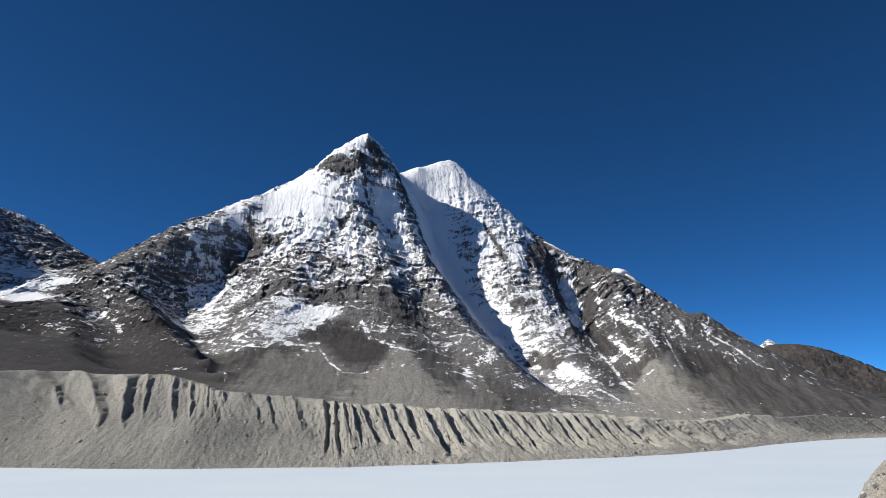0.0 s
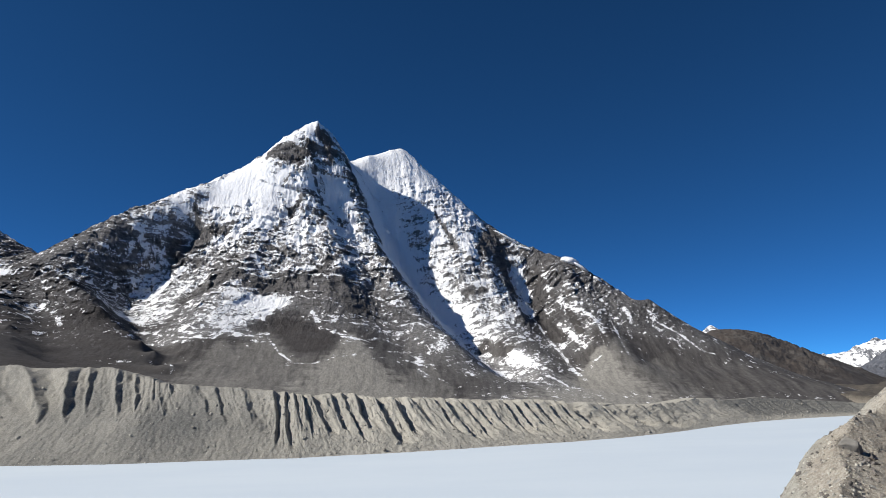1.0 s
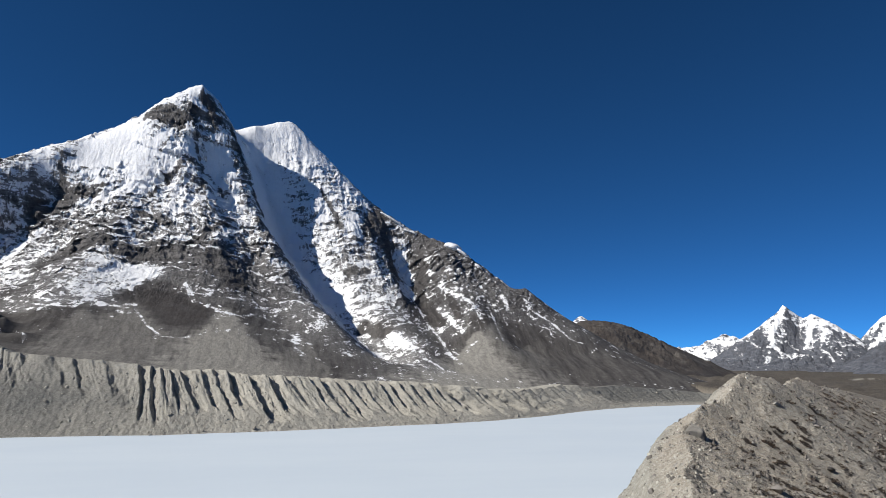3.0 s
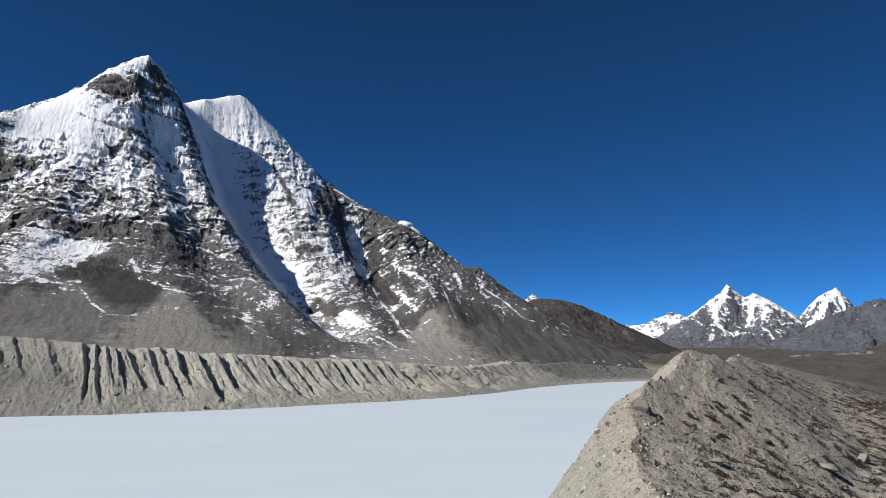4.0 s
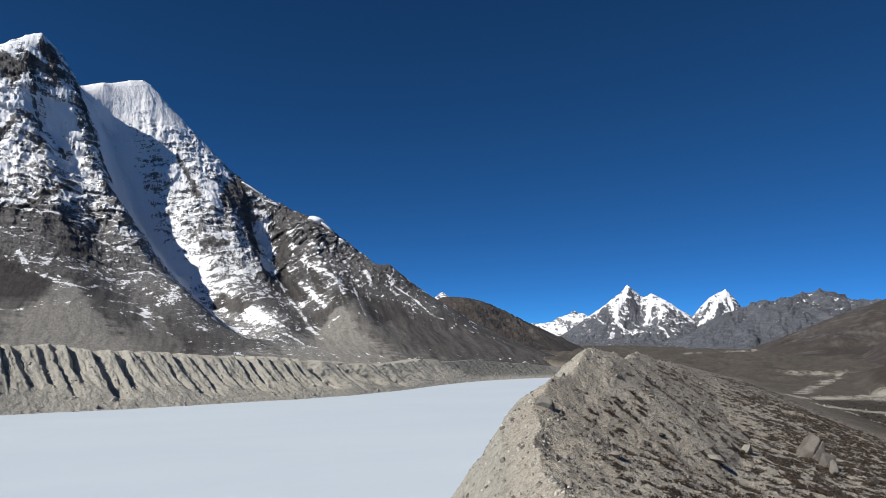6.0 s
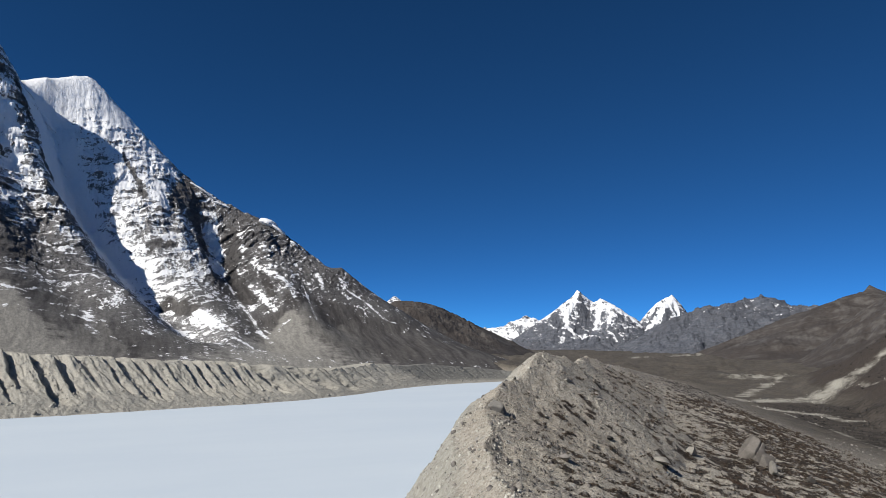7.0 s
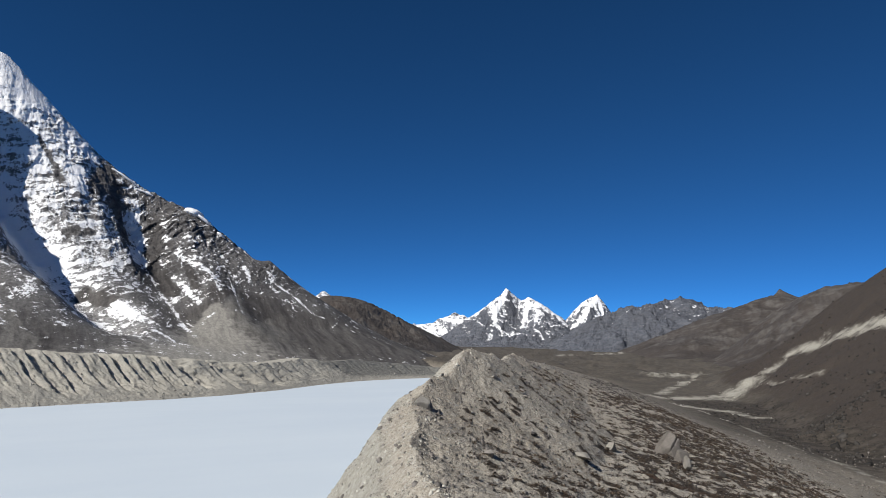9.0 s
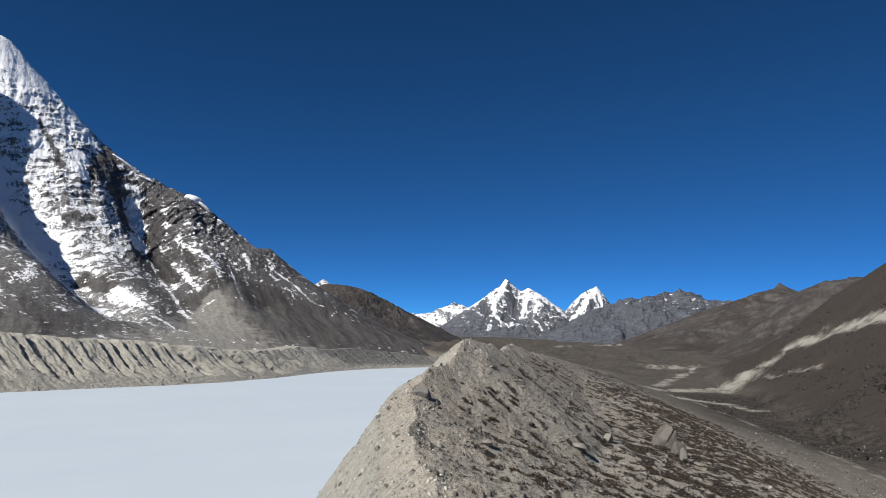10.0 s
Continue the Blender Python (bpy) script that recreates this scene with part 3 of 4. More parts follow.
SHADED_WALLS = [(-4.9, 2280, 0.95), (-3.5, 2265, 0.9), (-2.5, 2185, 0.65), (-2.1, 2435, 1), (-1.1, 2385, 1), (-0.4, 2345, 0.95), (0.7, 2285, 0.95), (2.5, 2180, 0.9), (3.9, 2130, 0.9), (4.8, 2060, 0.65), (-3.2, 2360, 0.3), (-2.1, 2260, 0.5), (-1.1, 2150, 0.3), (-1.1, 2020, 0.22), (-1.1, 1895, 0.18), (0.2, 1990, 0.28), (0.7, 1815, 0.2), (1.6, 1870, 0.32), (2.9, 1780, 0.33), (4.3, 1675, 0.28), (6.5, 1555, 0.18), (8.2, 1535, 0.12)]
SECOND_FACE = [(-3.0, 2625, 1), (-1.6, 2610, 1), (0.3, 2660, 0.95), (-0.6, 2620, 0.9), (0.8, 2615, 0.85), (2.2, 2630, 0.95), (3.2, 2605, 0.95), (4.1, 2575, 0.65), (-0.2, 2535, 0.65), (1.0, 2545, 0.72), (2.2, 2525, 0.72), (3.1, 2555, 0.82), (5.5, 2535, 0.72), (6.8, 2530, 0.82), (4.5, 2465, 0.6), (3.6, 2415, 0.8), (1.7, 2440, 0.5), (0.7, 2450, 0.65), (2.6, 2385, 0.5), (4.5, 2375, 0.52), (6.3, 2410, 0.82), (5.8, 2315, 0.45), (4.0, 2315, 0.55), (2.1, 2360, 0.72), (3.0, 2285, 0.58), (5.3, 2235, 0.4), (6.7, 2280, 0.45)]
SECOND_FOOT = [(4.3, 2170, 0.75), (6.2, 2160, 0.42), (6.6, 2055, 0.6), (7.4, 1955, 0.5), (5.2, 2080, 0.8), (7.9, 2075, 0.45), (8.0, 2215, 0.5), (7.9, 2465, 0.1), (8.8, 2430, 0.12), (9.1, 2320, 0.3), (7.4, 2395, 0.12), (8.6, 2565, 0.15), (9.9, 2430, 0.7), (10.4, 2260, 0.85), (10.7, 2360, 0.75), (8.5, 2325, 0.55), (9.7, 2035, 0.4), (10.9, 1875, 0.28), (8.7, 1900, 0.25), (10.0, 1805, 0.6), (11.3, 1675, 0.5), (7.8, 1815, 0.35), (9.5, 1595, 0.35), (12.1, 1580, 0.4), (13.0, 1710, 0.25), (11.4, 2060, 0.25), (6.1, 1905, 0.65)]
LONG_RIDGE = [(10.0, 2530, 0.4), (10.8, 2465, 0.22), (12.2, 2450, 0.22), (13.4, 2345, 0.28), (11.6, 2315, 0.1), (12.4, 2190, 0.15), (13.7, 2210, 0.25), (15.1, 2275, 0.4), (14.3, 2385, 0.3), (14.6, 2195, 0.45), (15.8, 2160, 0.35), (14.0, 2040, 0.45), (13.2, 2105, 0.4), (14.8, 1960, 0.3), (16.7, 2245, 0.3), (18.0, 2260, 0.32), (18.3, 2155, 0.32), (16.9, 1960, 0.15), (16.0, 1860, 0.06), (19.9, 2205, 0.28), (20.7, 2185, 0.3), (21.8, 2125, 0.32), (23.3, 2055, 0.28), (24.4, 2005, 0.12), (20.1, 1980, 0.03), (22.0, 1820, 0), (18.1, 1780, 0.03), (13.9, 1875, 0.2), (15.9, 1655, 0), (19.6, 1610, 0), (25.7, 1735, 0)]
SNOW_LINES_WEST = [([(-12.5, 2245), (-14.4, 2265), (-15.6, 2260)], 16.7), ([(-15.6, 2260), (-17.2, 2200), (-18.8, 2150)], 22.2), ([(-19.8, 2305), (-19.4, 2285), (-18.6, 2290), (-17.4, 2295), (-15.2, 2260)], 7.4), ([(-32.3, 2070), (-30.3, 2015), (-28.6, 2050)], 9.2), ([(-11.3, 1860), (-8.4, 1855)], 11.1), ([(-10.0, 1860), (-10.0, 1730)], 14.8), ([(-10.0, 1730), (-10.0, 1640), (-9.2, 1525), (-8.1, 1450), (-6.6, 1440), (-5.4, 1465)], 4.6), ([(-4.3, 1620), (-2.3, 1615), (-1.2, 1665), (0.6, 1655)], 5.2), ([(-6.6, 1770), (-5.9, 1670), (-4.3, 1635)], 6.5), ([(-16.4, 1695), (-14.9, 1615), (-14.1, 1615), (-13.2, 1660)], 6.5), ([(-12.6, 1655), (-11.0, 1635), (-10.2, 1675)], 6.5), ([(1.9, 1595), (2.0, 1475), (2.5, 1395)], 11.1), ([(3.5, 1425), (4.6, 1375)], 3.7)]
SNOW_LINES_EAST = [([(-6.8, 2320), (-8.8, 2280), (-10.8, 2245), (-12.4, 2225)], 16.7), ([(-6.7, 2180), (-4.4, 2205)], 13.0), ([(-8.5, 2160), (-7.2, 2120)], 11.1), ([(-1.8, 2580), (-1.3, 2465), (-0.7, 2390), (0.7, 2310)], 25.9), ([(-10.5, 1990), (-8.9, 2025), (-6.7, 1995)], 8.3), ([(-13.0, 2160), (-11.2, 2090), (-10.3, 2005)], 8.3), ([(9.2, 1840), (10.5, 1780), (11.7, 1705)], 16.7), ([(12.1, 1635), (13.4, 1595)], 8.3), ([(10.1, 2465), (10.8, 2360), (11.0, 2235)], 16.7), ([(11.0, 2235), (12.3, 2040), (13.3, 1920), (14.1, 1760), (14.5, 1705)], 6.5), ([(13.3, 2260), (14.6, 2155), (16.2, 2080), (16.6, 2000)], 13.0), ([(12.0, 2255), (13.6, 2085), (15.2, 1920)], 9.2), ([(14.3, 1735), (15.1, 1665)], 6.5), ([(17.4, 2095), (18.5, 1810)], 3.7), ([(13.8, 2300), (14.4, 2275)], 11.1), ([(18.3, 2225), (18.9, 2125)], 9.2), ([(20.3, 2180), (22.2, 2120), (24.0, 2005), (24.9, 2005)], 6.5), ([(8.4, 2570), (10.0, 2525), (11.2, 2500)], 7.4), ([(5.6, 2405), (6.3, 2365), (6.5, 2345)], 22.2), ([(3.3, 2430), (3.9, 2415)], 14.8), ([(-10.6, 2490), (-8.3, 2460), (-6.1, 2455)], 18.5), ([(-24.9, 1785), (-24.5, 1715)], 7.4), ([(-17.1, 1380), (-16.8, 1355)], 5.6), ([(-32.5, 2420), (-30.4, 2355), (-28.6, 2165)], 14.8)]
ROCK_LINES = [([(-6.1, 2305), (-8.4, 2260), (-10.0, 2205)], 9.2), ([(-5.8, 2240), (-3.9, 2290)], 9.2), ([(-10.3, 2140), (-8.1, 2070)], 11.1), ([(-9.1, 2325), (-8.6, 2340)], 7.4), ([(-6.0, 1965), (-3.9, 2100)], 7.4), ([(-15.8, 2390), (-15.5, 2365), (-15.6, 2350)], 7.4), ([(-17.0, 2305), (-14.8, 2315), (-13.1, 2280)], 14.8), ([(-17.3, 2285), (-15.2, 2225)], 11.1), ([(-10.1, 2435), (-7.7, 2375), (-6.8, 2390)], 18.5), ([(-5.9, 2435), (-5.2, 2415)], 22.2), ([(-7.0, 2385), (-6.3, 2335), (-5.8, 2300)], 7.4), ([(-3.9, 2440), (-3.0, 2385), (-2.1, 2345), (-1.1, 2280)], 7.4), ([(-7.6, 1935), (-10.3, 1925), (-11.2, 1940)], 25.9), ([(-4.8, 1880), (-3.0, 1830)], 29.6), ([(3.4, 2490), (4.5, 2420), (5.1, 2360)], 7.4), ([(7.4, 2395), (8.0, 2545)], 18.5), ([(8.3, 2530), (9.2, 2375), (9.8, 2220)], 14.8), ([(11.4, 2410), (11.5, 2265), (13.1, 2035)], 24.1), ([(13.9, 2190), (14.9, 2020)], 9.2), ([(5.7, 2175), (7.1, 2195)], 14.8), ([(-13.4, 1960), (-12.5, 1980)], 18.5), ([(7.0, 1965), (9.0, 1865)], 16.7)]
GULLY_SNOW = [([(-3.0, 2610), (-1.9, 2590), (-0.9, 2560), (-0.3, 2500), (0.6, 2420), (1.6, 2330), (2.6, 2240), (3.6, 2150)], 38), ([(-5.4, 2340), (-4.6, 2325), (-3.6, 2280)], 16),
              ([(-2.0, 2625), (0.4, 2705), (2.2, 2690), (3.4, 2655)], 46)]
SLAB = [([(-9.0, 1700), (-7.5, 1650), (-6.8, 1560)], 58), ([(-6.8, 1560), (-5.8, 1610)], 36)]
SCREE_FANS = [(-3.5, 1640, 50, 1.1), (16.3, 1900, 50, 1.1), (17.8, 1985, 30, 0.45), (-10.1, 1690, 55, 0.5), (-13.5, 1600, 40, 0.45), (20.5, 1900, 46, 0.35), (2.3, 1560, 36, 0.5)]


def strokes(x, y, items, ragged):
    out = np.zeros(x.shape)
    for line, width in items:
        p = [spot(*q) for q in line]
        out = np.maximum(out, 1 - ramp(0.6, 1.35, to_lines(x, y, p)[0] / width + ragged))
    return out


def main_mountain():
    bearings = np.concatenate([np.linspace(-39, -34, 24), np.linspace(-33.9, 25, 1060), np.linspace(25.1, 38, 90)])
    distances = np.concatenate([np.linspace(1060, 2760, 460), np.linspace(2780, 3350, 16)])
    x, y = fan(bearings, distances)
    B, R = np.meshgrid(bearings, distances, indexing="ij")
    z = Relief(main_lines())(x, y)
    total, weight = np.zeros(x.shape, np.float32), np.zeros(x.shape, np.float32)
    gx, gy = (x + 22 * fbm(x / 60, y / 60, 12.0, 3)).astype(np.float32), (y + 22 * fbm(x / 60, y / 60, 13.0, 3)).astype(np.float32)
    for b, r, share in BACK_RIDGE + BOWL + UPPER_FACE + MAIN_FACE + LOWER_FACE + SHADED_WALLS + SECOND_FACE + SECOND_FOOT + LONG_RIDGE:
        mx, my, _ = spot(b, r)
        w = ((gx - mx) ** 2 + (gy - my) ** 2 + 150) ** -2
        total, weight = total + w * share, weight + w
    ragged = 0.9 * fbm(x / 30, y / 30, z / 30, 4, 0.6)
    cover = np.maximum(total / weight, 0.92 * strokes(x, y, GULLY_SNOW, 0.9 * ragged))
    # deep snow buries the relief of the rock, scree smooths it
    high = ramp(110, 420, z)
    bare = high * (1 - 0.85 * ramp(0.75, 0.95, cover))
    wx, wy = x + 45 * fbm(x / 200, y / 200, 1.0, 3), y + 60 * fbm(x / 220, y / 220, 5.0, 3)
    rim = to_lines(x, y, [spot(*q) for q in main_lines()[0]])[0]
    edge = 0.35 + 0.65 * ramp(0, 90, rim)
    # ribs and chutes down the fall line
    z = z + edge * (0.35 * high + 0.65 * bare) * (26 * (ridged(wx / 150, wy / 800, 0.3, 3) - 0.6) + 18 * (ridged(wx / 52, wy / 190, z / 200, 3, 0.5) - 0.55))
    z = z + edge * 3.5 * (ridged(wx / 17, wy / 160, 0.2, 2) - 0.5) * ramp(330, 480, z)
    # the beds of the rock stand out as ledges and broken slabs, level on the main summit, dipping on the second, steep on the long ridge
    bed = z + 0.10 * x * ramp(-2, -6, B) - 0.22 * x * ramp(-2, 1, B) - ramp(8, 12, B) * 0.45 * (x - 330) + 22 * fbm(x / 110, y / 110, z / 150, 5, 0.6)
    slip = wx + 0.5 * bed + 14 * fbm(x / 30, y / 30, z / 30, 3)
    calm = 1 - 0.5 * ramp(-2, 1, B) * ramp(10, 8, B)
    out = edge * bare * calm * (20 * facets(slip / 60, bed / 34, 1) + 10 * facets(slip / 26, bed / 13, 2)) + (0.12 * high + edge * bare) * calm * 4 * facets(slip / 11, bed / 5.5, 3)
    z = z + edge * bare * 2.0 * np.sin(bed * 2 * math.pi / 23 + 4 * fbm(x / 90, y / 90, 1.0, 4)) * np.clip(0.6 + 1.6 * fbm(x / 50, y / 50, z / 40, 3), 0, 1.25)
    z = z + (0.35 + 0.65 * bare) * 1.4 * fbm(x / 12, y / (12 + 40 * (1 - high)), z / 12, 4, 0.65)
    x, y = x * (1 - out / R), y * (1 - out / R)
    part_cover = ramp(0.0, 0.15, cover) * ramp(1.05, 0.8, cover)
    up = steep(x, y, z)
    snow = 0.02 + 0.98 * cover + part_cover * (0.13 * ramp(12, 8, B) * ramp(-16, -12, B) + np.clip(-0.8 * hollows(up, 5), -0.25, 0.25) + 0.03 * np.clip(hollows(z, 3), -5, 5))
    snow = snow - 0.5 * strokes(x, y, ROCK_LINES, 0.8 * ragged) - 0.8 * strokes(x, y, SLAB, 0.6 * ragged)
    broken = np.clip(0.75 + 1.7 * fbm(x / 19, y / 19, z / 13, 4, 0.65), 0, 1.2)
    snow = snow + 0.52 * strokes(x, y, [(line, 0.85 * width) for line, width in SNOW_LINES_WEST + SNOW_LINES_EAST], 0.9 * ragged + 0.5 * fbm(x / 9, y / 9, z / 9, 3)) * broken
    snow = snow + 0.5 * ramp(0.3, 0.45, fbm(x / 11, y / 26, z / 11, 3, 0.6)) * ramp(100, 180, z) * ramp(0.3, 0.1, snow)
    scree = 0.1 * (1 - ramp(80, 230, z + 60 * fbm(x / 150, y / 150, 8.0, 3))) * (1 - ramp(-18, -22, B))
    for b, r, spread, pale in SCREE_FANS:
        ax, ay, _ = spot(b, r)
        down, across = (ax * (ax - x) + ay * (ay - y)) / r, (ay * (x - ax) - ax * (y - ay)) / r
        inside = np.abs(across) / (14 + spread / 100 * 0.62 * np.maximum(down, 0)) + 0.5 * ragged
        scree = np.maximum(scree, pale * (0.8 + 0.6 * fbm(np.radians(B) * 90 + 0.035 * wx, R / 120, 2.0, 4, 0.6)) * (1 - ramp(0.5, 1.15, inside)) * ramp(-12, 15, down))
    scree = np.clip(scree + (1 - high) * ramp(-19, -15, B) * 0.28 * (fbm(np.radians(B) * 95 + 0.035 * wx, R / 200, z / 90, 5, 0.65) + 0.04), 0, 1)
    brown = ramp(330, 150, z) * (0.8 + 0.9 * fbm(x / 160, y / 160, 4.0, 3)) + 1.1 * ramp(-15, -19, B) * ramp(430, 330, z) + 0.4 * ramp(8, 12, B)
    global CREST_AT
    CREST_AT = lambda b, d: float(z[np.abs(bearings - b).argmin(), np.abs(distances - d).argmin()])
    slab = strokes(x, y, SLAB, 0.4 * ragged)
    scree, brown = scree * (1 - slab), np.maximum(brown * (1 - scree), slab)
    ob = in_parts("snowy_mountain", bearings, x, y, z, rock_snow, {"snow": snow, "scree": np.clip(scree, 0, 1), "brown": np.clip(brown, 0, 1), "bed": bed, "talus": ramp(260, 120, z)}, [("shoulder", -11.3), ("main_summit", -3.9), ("second_summit", 9.0), ("long_ridge", 99)])
    return tagged(ob, "high twin-peaked mountain of dark banded rock and snow", "mountain")


peak = main_mountain()


def snow_cap(bearing, distance, size, lift, lean):
    """A smooth bank of old snow that overhangs the crest."""
    bm = bmesh.new()
    bmesh.ops.create_icosphere(bm, subdivisions=5, radius=1.0)
    v = np.array([p.co for p in bm.verts])
    wave = 1 + 0.16 * fbm(v[:, 0] * 1.5 + bearing, v[:, 1] * 1.5, v[:, 2], 4)
    for p, w in zip(bm.verts, wave):
        p.co = Vector((p.co.x * size[0] * w, p.co.y * size[1] * w, (p.co.z if p.co.z > 0 else p.co.z * 0.6) * size[2] * w))
    me = bpy.data.meshes.new("snow_cap")
    bm.to_mesh(me)
    bm.free()
    me.shade_smooth()
    me.materials.append(old_snow)
    ob = new("snow_cap", me)
    x, y, _ = spot(bearing, distance)
    ob.location, ob.rotation_euler, ob.parent = (x, y, CREST_AT(bearing, distance) + lift), (0, radians(lean), radians(-bearing)), peak
    return tagged(ob, "smooth white bank of snow")


old_snow = snow_material()
snow_cap(14.3, 2432, (34, 30, 17), -3, 20)
snow_cap(15.1, 2424, (36, 26, 8), -3, 36)
snow_cap(16.4, 2396, (17, 18, 6), -3, 38)
snow_cap(9.4, 2540, (58, 24, 6), -5, 33)
snow_cap(10.7, 2512, (34, 20, 4), -4, 22)


# ---- the hills and peaks round the valley ----
def massif(name, label, lines, span, reach, shape, material, snowline, rough=26.0, grain=150.0, browned=0.0, floor=-15, jag=0.0, parts=(("face", 99),), couloirs=(), walls=()):
    bearings, distances = np.linspace(*span, int(shape[0] * 0.8)), np.linspace(*reach, int(shape[1] * 0.8))
    x, y = fan(bearings, distances)
    B, R = np.meshgrid(bearings, distances, indexing="ij")
    crest = lines[0]
    base = [(b, reach[0] + 20, floor) for b in np.linspace(span[0], span[1], 6)]
    back = [(b, reach[1] - 10, floor) for b in np.linspace(span[0], span[1], 6)]
    ends = [[(span[0], r, floor), (span[0], r + 1, floor)] for r in np.linspace(reach[0], reach[1], 5)] + [[(span[1], r, floor), (span[1], r + 1, floor)] for r in np.linspace(reach[0], reach[1], 5)]
    z = Relief(lines + [base, back] + ends, 45.0, 1.0)(x, y)
    high = ramp(floor + 10, floor + 90, z)
    wx, wy = x + 0.4 * grain * fbm(x / grain, y / grain, 1.0, 3), y + 0.4 * grain * fbm(x / grain, y / grain, 5.0, 3)
    rim = to_lines(x, y, [spot(*q) for q in crest])[0]
    z = z + jag * np.exp(-(rim / 160) ** 2) * (ridged(x / 150, y / 400, 0, 5, 0.5) - 0.6)
    high = high * (0.3 + 0.7 * ramp(0, 0.6 * grain, rim))
    across = (B - B.mean()) * math.pi / 180 * R + 0.5 * grain * fbm(x / grain, y / grain, 1.0, 4)
    z = z + high * rough * (ridged(across / grain, R / (2.6 * grain), z / (3 * grain), 6, 0.55) - 0.55)
    z = z + high * 4 * fbm(x / 16, y / 16, z / 16, 4, 0.6)
    up = steep(x, y, z)
    snow = 0.32 + 1.3 * (up - 0.68) + np.clip((z - snowline) / 240, -1, 0.4) + (0.35 * ramp(60, 0, rim) * ramp(snowline - 60, snowline + 100, z) if couloirs else 0) + (0.5 if couloirs else 0.55) * fbm((x + z) / 45, (y - x) / 80, z / 70, 6, 0.7)
    snow = snow + 0.05 * np.clip(hollows(z, 3), -7, 7)
    ragged = 0.8 * fbm(x / 40, y / 40, z / 40, 4, 0.6)
    if couloirs:
        snow = snow + 0.75 * strokes(x, y, couloirs, ragged) - 0.08 - 0.7 * strokes(x, y, walls, ragged)
    ob = in_parts(name, bearings, x, y, z, material, {"snow": snow, "scree": np.clip(2.2 * fbm(x / 80, y / 170, 2.0, 5, 0.65) - 0.1, 0, 0.22) * (browned > 0.5), "brown": np.clip(browned + 0.5 * fbm(x / 200, y / 200, 3.0, 4) + 1.6 * (up - 0.72) - 0.25 * ramp(60, 0, rim), 0, 1) if browned else 0 * z, "bed": z + 0.2 * x, "talus": 0 * z}, parts)
    return tagged(ob, label, "mountain")


massif("brown_hill", "long bare brown hill with dark rocky flanks", [
    [(22.8, 2300, 111), (24.0, 2700, 188), (24.5, 2850, 217), (26.5, 2900, 216), (28.3, 2900, 189), (30.0, 2850, 136), (31.7, 2750, 110), (33.0, 2600, 70), (34.2, 2450, 31), (34.8, 2300, -5)],
    [(23.7, 1800, 42), (26.4, 1800, 41), (29.0, 1750, 27), (31.6, 1750, 19), (33.7, 1750, 5)]],
    (18, 36), (1500, 3400), (360, 150), hill_ground, 420, 34, 170, 0.75, parts=(("summit", 28.6), ("shoulder", 99)))
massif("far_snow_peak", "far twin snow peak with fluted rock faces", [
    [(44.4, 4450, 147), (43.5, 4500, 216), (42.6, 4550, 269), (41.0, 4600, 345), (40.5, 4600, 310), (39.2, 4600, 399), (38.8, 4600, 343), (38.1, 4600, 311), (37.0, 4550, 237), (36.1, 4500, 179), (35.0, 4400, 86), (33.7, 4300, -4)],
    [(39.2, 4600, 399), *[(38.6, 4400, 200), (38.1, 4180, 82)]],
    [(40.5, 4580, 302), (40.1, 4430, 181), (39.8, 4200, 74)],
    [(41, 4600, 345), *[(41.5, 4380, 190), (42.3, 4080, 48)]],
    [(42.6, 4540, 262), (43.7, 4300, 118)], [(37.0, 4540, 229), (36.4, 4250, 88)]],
    (32, 47), (3700, 4960), (400, 190), far_hazed_rock_snow, 180, 40, 75, parts=(("main_summit", 40.4), ("side_summit", 99)),
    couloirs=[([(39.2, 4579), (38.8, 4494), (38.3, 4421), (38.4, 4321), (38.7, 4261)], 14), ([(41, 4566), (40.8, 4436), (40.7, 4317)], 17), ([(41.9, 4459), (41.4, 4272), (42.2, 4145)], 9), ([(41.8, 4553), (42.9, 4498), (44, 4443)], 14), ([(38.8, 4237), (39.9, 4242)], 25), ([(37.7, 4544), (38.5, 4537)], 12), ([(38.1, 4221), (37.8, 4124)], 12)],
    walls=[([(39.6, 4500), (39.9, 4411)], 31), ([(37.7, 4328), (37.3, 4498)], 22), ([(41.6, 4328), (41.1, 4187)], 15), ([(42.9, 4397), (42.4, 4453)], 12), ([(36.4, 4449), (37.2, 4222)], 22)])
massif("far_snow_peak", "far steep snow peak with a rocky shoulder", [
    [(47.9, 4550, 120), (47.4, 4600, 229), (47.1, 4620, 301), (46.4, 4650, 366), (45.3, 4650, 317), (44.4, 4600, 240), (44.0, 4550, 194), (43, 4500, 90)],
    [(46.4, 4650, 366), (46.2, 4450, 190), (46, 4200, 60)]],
    (42, 50), (4000, 4960), (240, 140), far_hazed_rock_snow, 170, 40, 75, parts=(("shoulder", 45.6), ("summit", 99)), couloirs=[([(46.5, 4640), (46, 4556), (45.5, 4485), (44.5, 4414)], 14), ([(46.5, 4620), (46.8, 4560)], 12), ([(45.4, 4613), (44.8, 4533)], 12)], walls=[([(46.1, 4524), (45.8, 4420)], 17), ([(45.2, 4533), (44.8, 4475)], 9)])
